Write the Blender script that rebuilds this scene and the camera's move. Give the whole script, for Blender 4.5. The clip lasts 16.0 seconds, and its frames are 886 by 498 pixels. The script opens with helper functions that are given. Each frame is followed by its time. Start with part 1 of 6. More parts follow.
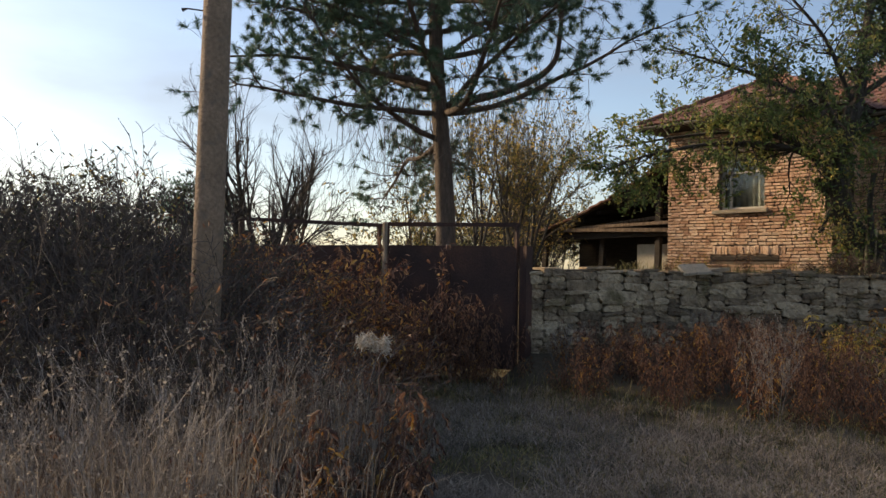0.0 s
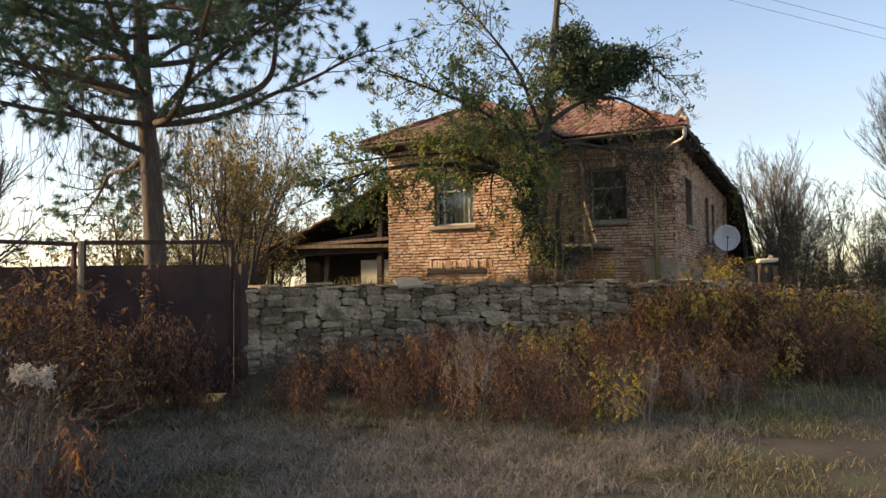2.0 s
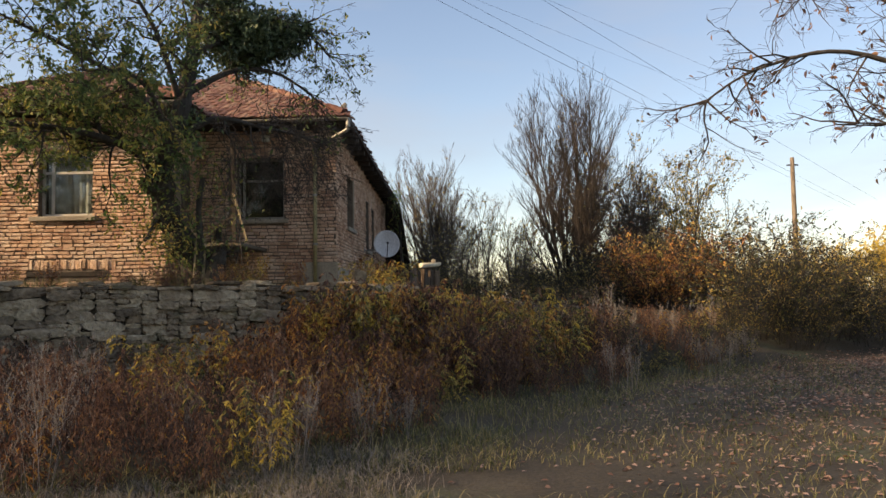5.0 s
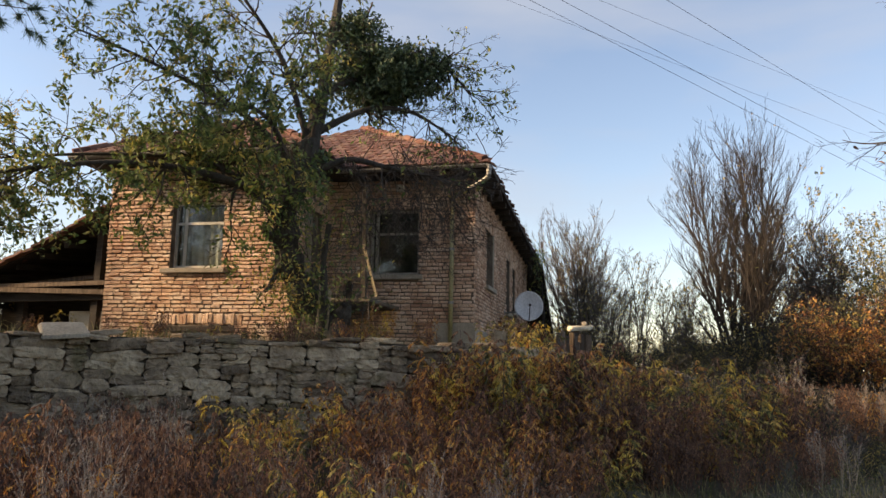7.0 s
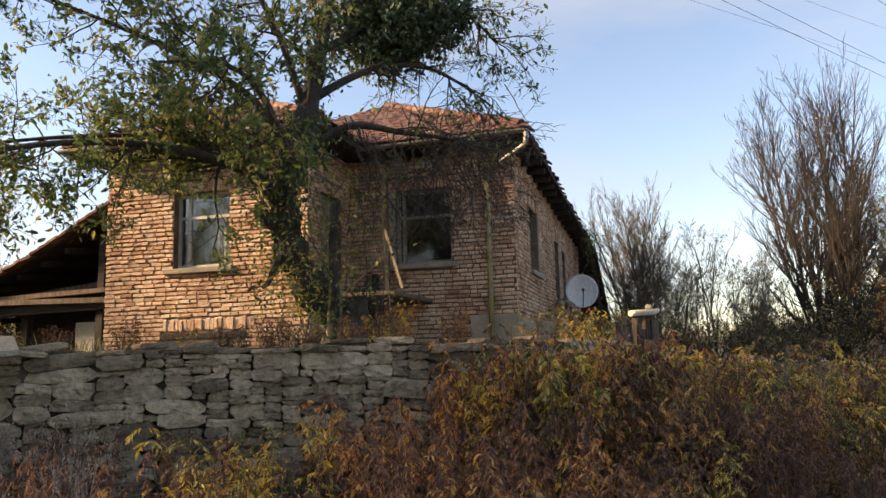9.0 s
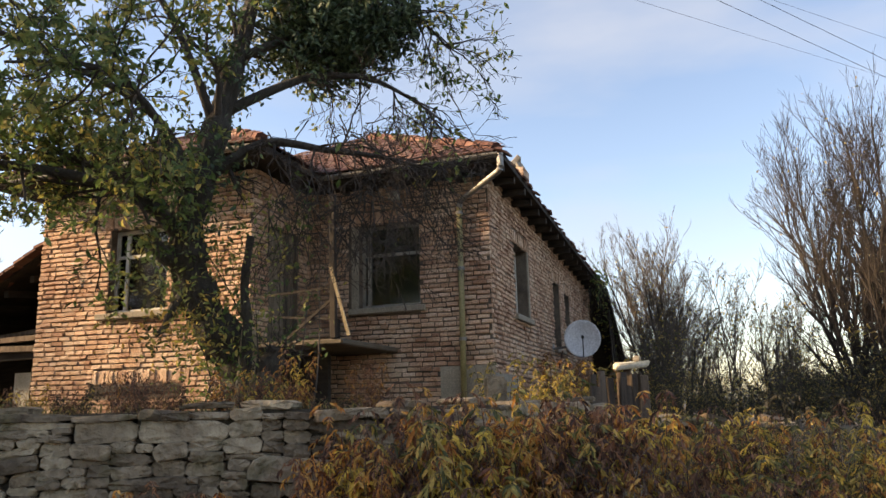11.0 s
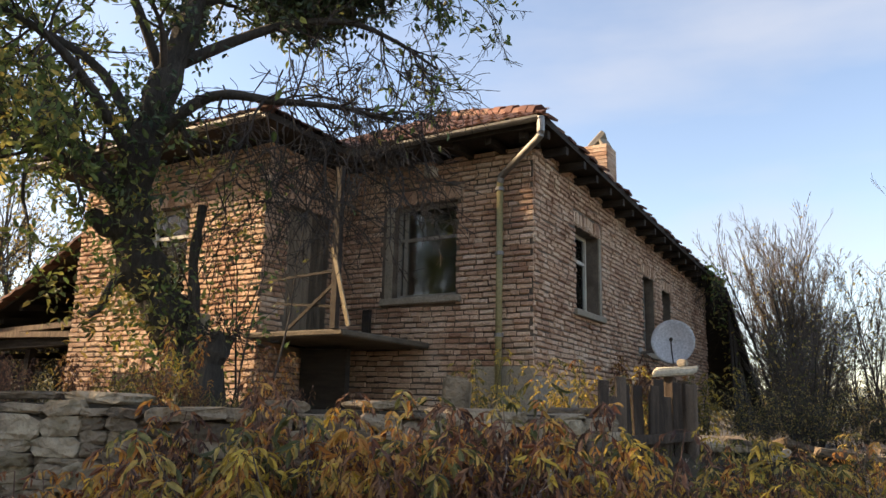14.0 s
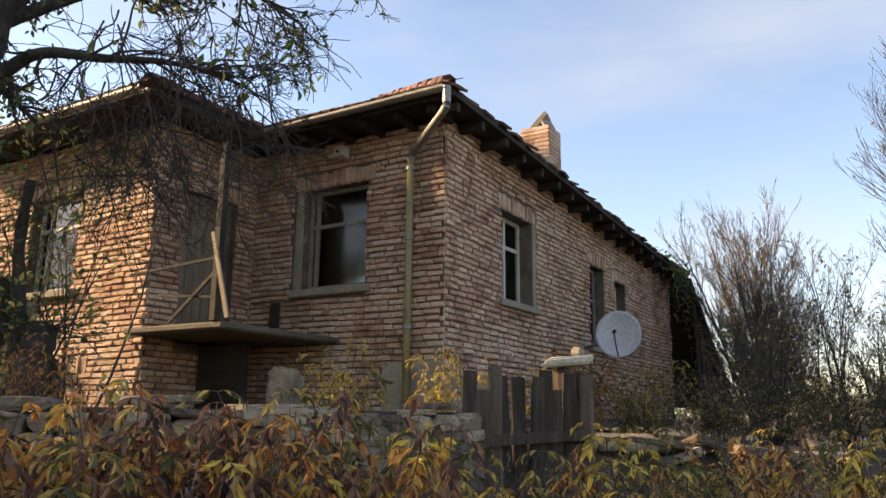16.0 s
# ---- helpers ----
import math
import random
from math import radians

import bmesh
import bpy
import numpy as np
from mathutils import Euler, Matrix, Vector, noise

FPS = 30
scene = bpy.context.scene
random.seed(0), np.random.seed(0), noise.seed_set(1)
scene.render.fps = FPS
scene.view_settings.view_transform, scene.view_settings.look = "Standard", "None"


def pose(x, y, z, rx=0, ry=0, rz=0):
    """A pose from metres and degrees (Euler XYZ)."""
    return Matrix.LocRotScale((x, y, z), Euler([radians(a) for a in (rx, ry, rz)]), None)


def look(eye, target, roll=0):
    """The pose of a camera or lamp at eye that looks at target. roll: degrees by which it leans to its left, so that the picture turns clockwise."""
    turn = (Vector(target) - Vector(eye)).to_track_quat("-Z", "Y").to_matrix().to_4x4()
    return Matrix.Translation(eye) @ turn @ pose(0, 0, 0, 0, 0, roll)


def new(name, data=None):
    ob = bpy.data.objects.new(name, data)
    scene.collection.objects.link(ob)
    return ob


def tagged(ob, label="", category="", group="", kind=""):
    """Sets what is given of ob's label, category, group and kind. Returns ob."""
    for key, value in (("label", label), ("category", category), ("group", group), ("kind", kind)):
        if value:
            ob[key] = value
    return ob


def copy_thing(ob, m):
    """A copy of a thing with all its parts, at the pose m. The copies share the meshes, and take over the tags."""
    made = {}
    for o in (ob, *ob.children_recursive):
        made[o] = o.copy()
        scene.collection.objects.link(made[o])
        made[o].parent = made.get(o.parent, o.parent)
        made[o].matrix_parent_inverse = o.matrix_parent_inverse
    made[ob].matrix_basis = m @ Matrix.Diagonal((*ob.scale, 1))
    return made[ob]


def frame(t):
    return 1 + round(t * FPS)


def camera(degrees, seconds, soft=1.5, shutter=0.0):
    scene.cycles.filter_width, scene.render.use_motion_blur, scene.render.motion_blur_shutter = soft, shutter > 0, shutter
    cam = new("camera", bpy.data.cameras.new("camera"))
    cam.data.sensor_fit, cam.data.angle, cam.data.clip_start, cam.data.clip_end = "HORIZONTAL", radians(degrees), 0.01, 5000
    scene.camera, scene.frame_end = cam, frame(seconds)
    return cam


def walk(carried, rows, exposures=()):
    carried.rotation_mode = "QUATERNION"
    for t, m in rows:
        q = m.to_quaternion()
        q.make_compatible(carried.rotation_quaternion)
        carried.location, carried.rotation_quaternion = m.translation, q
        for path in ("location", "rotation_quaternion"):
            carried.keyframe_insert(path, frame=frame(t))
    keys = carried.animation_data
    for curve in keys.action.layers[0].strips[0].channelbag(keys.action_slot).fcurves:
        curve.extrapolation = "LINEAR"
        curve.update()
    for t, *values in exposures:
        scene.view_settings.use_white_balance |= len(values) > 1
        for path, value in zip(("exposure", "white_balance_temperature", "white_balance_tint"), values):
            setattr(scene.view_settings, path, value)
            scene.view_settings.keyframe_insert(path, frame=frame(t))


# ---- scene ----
cam = camera(60.6, 16.0)
PATH = [
    (0, (0.713, 0.392, 1.986), (-0.752, 1.752, 2.04), 1.0),
    (0.5, (0.864, 0.365, 2.044), (-0.497, 1.827, 2.141), 1.0),
    (1, (0.917, 0.384, 2.024), (-0.263, 1.995, 2.141), -0.1),
    (1.5, (0.97, 0.431, 2.019), (-0.061, 2.141, 2.13), -0.7),
    (2, (0.887, 0.578, 1.975), (-0.026, 2.355, 2.076), -0.8),
    (2.5, (0.713, 0.886, 2.006), (0.011, 2.756, 2.114), -0.1),
    (3, (0.635, 1.319, 1.979), (0.081, 3.235, 2.126), -1.5),
    (3.5, (0.705, 1.744, 1.9), (0.259, 3.689, 2.038), -0.7),
    (3.8, (0.551, 2.058, 1.853), (0.36, 4.044, 1.986), -1.3),
    (4, (0.489, 2.187, 1.828), (0.396, 4.18, 1.956), -1.2),
    (4.2, (0.533, 2.3, 1.863), (0.477, 4.296, 1.976), -1.0),
    (6.3, (-0.021, 4.056, 1.722), (-0.136, 6.035, 1.991), 0.1),
    (6.5, (0.016, 4.166, 1.751), (-0.165, 6.134, 2.054), -0.0),
    (7, (0.086, 4.716, 1.758), (-0.333, 6.647, 2.062), 1.0),
    (7.5, (-0.02, 5.154, 1.81), (-0.443, 7.092, 2.06), 2.3),
    (8, (-0.075, 5.627, 1.881), (-0.677, 7.518, 2.129), -0.0),
    (8.5, (-0.056, 6.174, 1.836), (-0.672, 8.06, 2.089), -0.9),
    (9, (-0.073, 6.693, 1.846), (-0.623, 8.594, 2.135), -1.7),
    (9.2, (-0.067, 6.882, 1.855), (-0.54, 8.801, 2.158), -2.4),
    (11.3, (0.684, 8.886, 2.03), (-0.005, 10.717, 2.445), -1.4),
    (11.5, (0.765, 9.034, 2.048), (0.032, 10.85, 2.456), -1.4),
    (12, (0.955, 9.409, 2.045), (0.059, 11.157, 2.42), -0.3),
    (12.5, (1.082, 9.811, 2.036), (0.158, 11.54, 2.431), 0.2),
    (13, (1.25, 10.174, 2.029), (0.305, 11.89, 2.431), 0.6),
    (13.5, (1.39, 10.474, 2.035), (0.41, 12.17, 2.439), 1.4),
    (14, (1.517, 10.827, 2.011), (0.507, 12.501, 2.432), 1.4),
    (14.5, (1.68, 11.227, 1.966), (0.662, 12.898, 2.38), 1.1),
    (15, (1.848, 11.483, 1.98), (0.796, 13.135, 2.385), 1.0),
    (15.5, (1.952, 11.859, 1.997), (0.948, 13.538, 2.415), 0.4),
    (16, (2.08, 12.201, 1.986), (1.069, 13.873, 2.415), 0.6),
]
walk(cam, [(t, look(eye, target, roll)) for t, eye, target, roll in PATH], [(0, 0.82, 6750, 14.5), (1.0, 1.14, 7000, 15.5), (2.0, 1.36, 7150, 15.5), (4.0, 1.10, 7150, 16.5), (7.0, 1.25, 7100, 16.5), (8.3, 1.46, 7200, 17.5), (12.0, 1.54, 7100, 17), (16, 1.60, 7050, 17)])

# ---- world and sun ----
SUN_ELEVATION, SUN_AZIMUTH = 24.0, 249.0   # degrees; azimuth clockwise from +y
world = bpy.data.worlds.new("world")
scene.world = world
world.use_nodes = True
wn, wl = world.node_tree.nodes, world.node_tree.links
wn.clear()
w_out, w_bg, w_sky = wn.new("ShaderNodeOutputWorld"), wn.new("ShaderNodeBackground"), wn.new("ShaderNodeTexSky")
w_sky.sky_type, w_sky.sun_disc = "NISHITA", False
w_sky.sun_elevation, w_sky.sun_rotation = radians(SUN_ELEVATION), radians(SUN_AZIMUTH)
w_sky.air_density, w_sky.dust_density, w_sky.ozone_density = 1.0, 0.75, 0.75
w_co, w_map, w_noise, w_ramp, w_mix = (wn.new(k) for k in ("ShaderNodeTexCoord", "ShaderNodeMapping", "ShaderNodeTexNoise", "ShaderNodeValToRGB", "ShaderNodeMix"))
w_map.inputs["Scale"].default_value = (1.2, 1.2, 4.0)
w_noise.inputs["Scale"].default_value, w_noise.inputs["Detail"].default_value = 1.6, 6.0
w_ramp.color_ramp.elements[0].position, w_ramp.color_ramp.elements[1].position = 0.46, 0.86
w_mix.data_type = "RGBA"
w_mix.inputs["B"].default_value = (2.5, 2.8, 3.2, 1)
wl.new(w_co.outputs["Generated"], w_map.inputs["Vector"])
wl.new(w_map.outputs["Vector"], w_noise.inputs["Vector"])
wl.new(w_noise.outputs["Fac"], w_ramp.inputs["Fac"])
wl.new(w_ramp.outputs["Color"], w_mix.inputs["Factor"])
wl.new(w_sky.outputs["Color"], w_mix.inputs["A"])
wl.new(w_mix.outputs["Result"], w_bg.inputs["Color"])
wl.new(w_bg.outputs["Background"], w_out.inputs["Surface"])
w_bg.inputs["Strength"].default_value = 0.103

sun = new("sun", bpy.data.lights.new("sun", "SUN"))
sun.data.energy, sun.data.angle, sun.data.color = 4.1, radians(7), (1.0, 0.77, 0.47)
a, b = radians(SUN_AZIMUTH), radians(SUN_ELEVATION)
sun.matrix_world = look((math.sin(a) * math.cos(b) * 50, math.cos(a) * math.cos(b) * 50, math.sin(b) * 50), (0, 0, 0))

# ---- materials ----


def material(name, stops, scale=3.0, rough=0.9, metal=0.0, bump=0.3, fine=60.0, per="", spread=0.25, hue=0.0, stretch=(1, 1, 1), stain=None, reach=0.02):
    """A procedural surface: colours from a coarse noise, fine grain and bump; per 'object' or 'island' varies the pieces."""
    m = bpy.data.materials.new(name)
    m.use_nodes = True
    n, l = m.node_tree.nodes, m.node_tree.links
    bsdf = n["Principled BSDF"]
    bsdf.inputs["Roughness"].default_value, bsdf.inputs["Metallic"].default_value = rough, metal
    co, mp = n.new("ShaderNodeTexCoord"), n.new("ShaderNodeMapping")
    mp.inputs["Scale"].default_value = stretch
    geo = n.new("ShaderNodeNewGeometry")
    l.new(geo.outputs["Position"], mp.inputs["Vector"])
    t1, t2 = n.new("ShaderNodeTexNoise"), n.new("ShaderNodeTexNoise")
    t1.inputs["Scale"].default_value, t1.inputs["Detail"].default_value = scale, 5.0
    t2.inputs["Scale"].default_value, t2.inputs["Detail"].default_value = fine, 4.0
    l.new(mp.outputs["Vector"], t1.inputs["Vector"])
    l.new(mp.outputs["Vector"], t2.inputs["Vector"])
    ramp = n.new("ShaderNodeValToRGB")
    el = ramp.color_ramp.elements
    while len(el) < len(stops):
        el.new(0.5)
    for k, c in enumerate(stops):
        el[k].position, el[k].color = 0.28 + 0.44 * k / max(1, len(stops) - 1), (*c, 1)
    fac = t1.outputs["Fac"]
    if per:
        src = n.new("ShaderNodeObjectInfo").outputs["Random"] if per == "object" else geo.outputs["Random Per Island"]
        mr = n.new("ShaderNodeMapRange")
        mr.inputs["To Min"].default_value, mr.inputs["To Max"].default_value = -spread, spread
        l.new(src, mr.inputs["Value"])
        add = n.new("ShaderNodeMath")
        add.operation = "ADD"
        l.new(fac, add.inputs[0])
        l.new(mr.outputs["Result"], add.inputs[1])
        fac = add.outputs["Value"]
    l.new(fac, ramp.inputs["Fac"])
    mul = n.new("ShaderNodeMix")
    mul.data_type, mul.blend_type = "RGBA", "MULTIPLY"
    mul.inputs["Factor"].default_value = 0.55
    gr = n.new("ShaderNodeValToRGB")
    gr.color_ramp.elements[0].position, gr.color_ramp.elements[1].position = 0.3, 0.7
    gr.color_ramp.elements[0].color, gr.color_ramp.elements[1].color = (0.45, 0.45, 0.45, 1), (1.25, 1.25, 1.25, 1)
    l.new(t2.outputs["Fac"], gr.inputs["Fac"])
    l.new(ramp.outputs["Color"], mul.inputs["A"])
    l.new(gr.outputs["Color"], mul.inputs["B"])
    colour = mul.outputs["Result"]
    if stain:
        t3 = n.new("ShaderNodeTexNoise")
        t3.inputs["Scale"].default_value, t3.inputs["Detail"].default_value = stain[1], 6.0
        l.new(geo.outputs["Position"], t3.inputs["Vector"])
        r3 = n.new("ShaderNodeValToRGB")
        r3.color_ramp.elements[0].position, r3.color_ramp.elements[1].position = stain[2], stain[2] + 0.12
        mx = n.new("ShaderNodeMix")
        mx.data_type = "RGBA"
        mx.inputs["B"].default_value = (*stain[0], 1)
        l.new(t3.outputs["Fac"], r3.inputs["Fac"])
        l.new(r3.outputs["Color"], mx.inputs["Factor"])
        l.new(colour, mx.inputs["A"])
        colour = mx.outputs["Result"]
    l.new(colour, bsdf.inputs["Base Color"])
    if bump:
        bp = n.new("ShaderNodeBump")
        bp.inputs["Strength"].default_value, bp.inputs["Distance"].default_value = bump, reach
        l.new(t2.outputs["Fac"], bp.inputs["Height"])
        l.new(bp.outputs["Normal"], bsdf.inputs["Normal"])
    return m


def leafy(name, stops, spread=0.4, rough=0.6, through_light=0.35):
    """Leaf surface: colour by the single leaf, with light coming through."""
    m = material(name, stops, scale=2.0, rough=rough, bump=0.0, fine=40.0, per="island", spread=spread)
    n, l = m.node_tree.nodes, m.node_tree.links
    bsdf, out = n["Principled BSDF"], n["Material Output"]
    tr, mix = n.new("ShaderNodeBsdfTranslucent"), n.new("ShaderNodeMixShader")
    src = bsdf.inputs["Base Color"].links[0].from_socket
    l.new(src, tr.inputs["Color"])
    mix.inputs["Fac"].default_value = through_light
    l.new(bsdf.outputs["BSDF"], mix.inputs[1])
    l.new(tr.outputs["BSDF"], mix.inputs[2])
    l.new(mix.outputs["Shader"], out.inputs["Surface"])
    return m


M_BRICK = material("brick", [(0.40, 0.225, 0.145), (0.585, 0.37, 0.245), (0.69, 0.47, 0.325), (0.77, 0.58, 0.43)], scale=1.6, fine=45, per="object", spread=0.16, bump=0.9, reach=0.03, stain=((0.46, 0.36, 0.27), 2.0, 0.63))
M_BRICK_JOINED = material("brick_joined", [(0.40, 0.225, 0.145), (0.585, 0.37, 0.245), (0.69, 0.47, 0.325), (0.77, 0.58, 0.43)], scale=1.6, fine=45, per="island", spread=0.16, bump=0.9, reach=0.03, stain=((0.46, 0.36, 0.27), 2.0, 0.63))
M_MORTAR = material("mortar", [(0.085, 0.064, 0.048), (0.21, 0.165, 0.125)], scale=4, fine=70, bump=0.6)
M_STONE = material("field_stone", [(0.125, 0.092, 0.06), (0.27, 0.205, 0.135), (0.42, 0.335, 0.225)], scale=2.5, fine=16, per="object", spread=0.22, bump=1.0, reach=0.06, stain=((0.13, 0.105, 0.055), 3.0, 0.56))
M_STONE_JOINED = material("field_stone_joined", [(0.125, 0.092, 0.06), (0.27, 0.205, 0.135), (0.42, 0.335, 0.225)], scale=2.5, fine=16, per="island", spread=0.22, bump=1.0, reach=0.06, stain=((0.13, 0.105, 0.055), 3.0, 0.56))
M_GAP = material("dark_joint_earth", [(0.035, 0.028, 0.02), (0.09, 0.072, 0.052)], scale=5, bump=0.6)
M_TILE = material("roof_tile", [(0.0977, 0.039, 0.0286), (0.167, 0.0696, 0.0476), (0.218, 0.126, 0.0888)], scale=1.6, fine=40, per="object", spread=0.25, bump=0.5, stain=((0.13, 0.10, 0.075), 3.0, 0.60))
M_TILE_JOINED = material("roof_tile_joined", [(0.0977, 0.039, 0.0286), (0.167, 0.0696, 0.0476), (0.218, 0.126, 0.0888)], scale=1.6, fine=40, per="island", spread=0.25, bump=0.5, stain=((0.13, 0.10, 0.075), 3.0, 0.60))
M_DARKWOOD = material("old_dark_wood", [(0.0195, 0.0143, 0.0111), (0.052, 0.039, 0.0292)], scale=3, fine=40, stretch=(1, 1, 6), bump=0.5)
M_GREYWOOD = material("weathered_grey_wood", [(0.1, 0.0782, 0.056), (0.2, 0.156, 0.112), (0.28, 0.221, 0.16)], scale=4, fine=50, per="object", stretch=(4, 4, 0.6), bump=0.6)
M_FENCEWOOD = material("dark_fence_wood", [(0.0505, 0.0344, 0.0237), (0.112, 0.0778, 0.0533), (0.179, 0.127, 0.0893)], scale=4, fine=50, per="object", stretch=(4, 4, 0.6), bump=0.7)
M_PALEWOOD = material("pale_bleached_wood", [(0.34, 0.257, 0.162), (0.48, 0.389, 0.255)], scale=4, fine=50, stretch=(4, 4, 0.6), bump=0.5)
M_PLASTER = material("grey_plaster", [(0.26, 0.225, 0.172), (0.4, 0.345, 0.265)], scale=3, fine=40, bump=0.5)
M_OLDCONCRETE = material("old_concrete", [(0.075, 0.0607, 0.0439), (0.15, 0.121, 0.087)], scale=3, fine=40, bump=0.6)
M_CREAM = material("cream_plaster", [(0.50, 0.45, 0.35), (0.62, 0.57, 0.46)], scale=2, fine=30, bump=0.2)
M_WHITEPAINT = material("old_white_paint", [(0.506, 0.475, 0.4), (0.726, 0.702, 0.62)], scale=6, fine=60, rough=0.6, bump=0.3)
M_GREYPAINT = material("grey_worn_paint", [(0.2, 0.181, 0.152), (0.33, 0.298, 0.246)], scale=6, fine=60, rough=0.7, bump=0.3)
M_PIPE = material("yellowed_pipe_paint", [(0.24, 0.205, 0.09), (0.34, 0.295, 0.14)], scale=5, fine=50, rough=0.55, bump=0.2, stain=((0.18, 0.12, 0.07), 6.0, 0.64))
M_ZINC = material("dull_zinc", [(0.22, 0.21, 0.20), (0.34, 0.33, 0.31)], scale=5, rough=0.5, metal=0.6, bump=0.2)
M_RUST = material("rusted_sheet_steel", [(0.024, 0.0115, 0.0095), (0.046, 0.021, 0.016), (0.085, 0.036, 0.022)], scale=2.0, fine=35, rough=0.8, bump=0.4)
M_DISH = material("dish_grey_enamel", [(0.53, 0.53, 0.541), (0.663, 0.663, 0.674)], scale=4, fine=30, rough=0.45, bump=0.05)
M_CURTAIN = material("faded_curtain", [(0.48, 0.48, 0.45), (0.68, 0.68, 0.64)], scale=7, fine=40, bump=0.2)
# near-black plaster: the shade of the unlit rooms is put into its colour
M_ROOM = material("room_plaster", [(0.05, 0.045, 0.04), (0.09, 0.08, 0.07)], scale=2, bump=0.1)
M_CONCRETE = material("pole_concrete", [(0.196, 0.14, 0.0952), (0.272, 0.194, 0.137)], scale=5, fine=35, bump=0.7, stain=((0.15, 0.12, 0.095), 8.0, 0.57))
M_BARK = material("grey_bark", [(0.036, 0.0304, 0.024), (0.08, 0.068, 0.056)], scale=8, fine=40, stretch=(3, 3, 0.7), bump=1.0)
M_PINEBARK = material("pine_bark", [(0.06, 0.045, 0.035), (0.15, 0.105, 0.08)], scale=8, fine=30, stretch=(3, 3, 0.6), bump=1.0)
M_TWIG = material("pale_twig", [(0.088, 0.068, 0.052), (0.16, 0.132, 0.104)], scale=3, fine=30, bump=0.0, per="island", spread=0.2)
M_MIDTWIG = material("grey_brown_twig", [(0.046, 0.036, 0.032), (0.098, 0.078, 0.068)], scale=3, fine=30, bump=0.0, per="island", spread=0.25)
M_PALESTALK = material("dead_grey_stalk", [(0.17, 0.145, 0.125), (0.36, 0.305, 0.26)], scale=3, fine=30, bump=0.0, per="island", spread=0.25)
M_DARKTWIG = material("dark_twig", [(0.028, 0.0224, 0.0184), (0.068, 0.052, 0.0416)], scale=3, fine=30, bump=0.0, per="island", spread=0.2)
M_REDTWIG = material("red_brown_stem", [(0.0862, 0.046, 0.0345), (0.184, 0.109, 0.0805)], scale=3, fine=30, bump=0.0, per="island", spread=0.25)
M_GROUND = material("earth_and_short_grass", [(0.036, 0.027, 0.0155), (0.062, 0.047, 0.027), (0.10, 0.077, 0.045)], scale=0.9, fine=22, bump=0.9, stain=((0.07, 0.078, 0.036), 0.7, 0.58))
M_NEEDLE = leafy("pine_needle", [(0.039, 0.0878, 0.0585), (0.0878, 0.166, 0.0975), (0.146, 0.225, 0.127)], 0.3, 0.5, 0.15)
M_GREENLEAF = leafy("fruit_leaf", [(0.062, 0.108, 0.036), (0.115, 0.175, 0.054), (0.20, 0.245, 0.074), (0.50, 0.41, 0.11)], 0.17, 0.55, 0.45)
M_IVY = leafy("dark_clump_leaf", [(0.0349, 0.062, 0.0349), (0.0775, 0.12, 0.0581), (0.136, 0.184, 0.0871)], 0.3, 0.5, 0.2)
M_YELLOWLEAF = leafy("yellow_leaf", [(0.30, 0.22, 0.05), (0.55, 0.36, 0.045), (0.78, 0.55, 0.09), (0.62, 0.46, 0.08)], 0.4)
M_ORANGELEAF = leafy("orange_leaf", [(0.16, 0.055, 0.024), (0.42, 0.165, 0.038), (0.60, 0.28, 0.055), (0.52, 0.31, 0.08)], 0.4)
M_BROWNLEAF = leafy("brown_leaf", [(0.0568, 0.0286, 0.0208), (0.132, 0.0612, 0.0378), (0.216, 0.102, 0.0568), (0.296, 0.158, 0.0848)], 0.4)
M_OLIVELEAF = leafy("olive_leaf", [(0.0737, 0.0819, 0.0275), (0.168, 0.164, 0.0489), (0.315, 0.264, 0.0765), (0.504, 0.351, 0.0917)], 0.4)
M_DARKLEAF = leafy("dark_bramble_leaf", [(0.022, 0.0242, 0.0154), (0.0462, 0.0462, 0.0286), (0.0935, 0.077, 0.0495)], 0.4)
M_STRAW = leafy("dry_straw", [(0.12, 0.098, 0.08), (0.235, 0.195, 0.155), (0.40, 0.335, 0.265)], 0.35, 0.8, 0.2)
M_GRASS = leafy("verge_grass", [(0.0688, 0.0809, 0.022), (0.13, 0.13, 0.0399), (0.229, 0.189, 0.0779), (0.335, 0.273, 0.12)], 0.35, 0.8, 0.2)
M_LITTER = leafy("fallen_leaf", [(0.161, 0.0786, 0.0505), (0.298, 0.167, 0.11), (0.414, 0.268, 0.202)], 0.4, 0.8, 0.05)

M_FLUFF = leafy("white_seed_fluff", [(0.40, 0.37, 0.32), (0.60, 0.57, 0.52)], 0.3, 0.9, 0.3)

M_GLASS = bpy.data.materials.new("window_glass")
M_GLASS.use_nodes = True
gn, gl = M_GLASS.node_tree.nodes, M_GLASS.node_tree.links
g_gloss, g_clear, g_mix, g_fres = (gn.new(k) for k in ("ShaderNodeBsdfGlossy", "ShaderNodeBsdfTransparent", "ShaderNodeMixShader", "ShaderNodeFresnel"))
g_gloss.inputs["Roughness"].default_value = 0.06
g_fres.inputs["IOR"].default_value = 1.6
g_clear.inputs["Color"].default_value = (0.72, 0.76, 0.76, 1)
gl.new(g_fres.outputs["Fac"], g_mix.inputs["Fac"])
gl.new(g_clear.outputs["BSDF"], g_mix.inputs[1])
gl.new(g_gloss.outputs["BSDF"], g_mix.inputs[2])
gl.new(g_mix.outputs["Shader"], gn["Material Output"].inputs["Surface"])

# ---- mesh tools ----


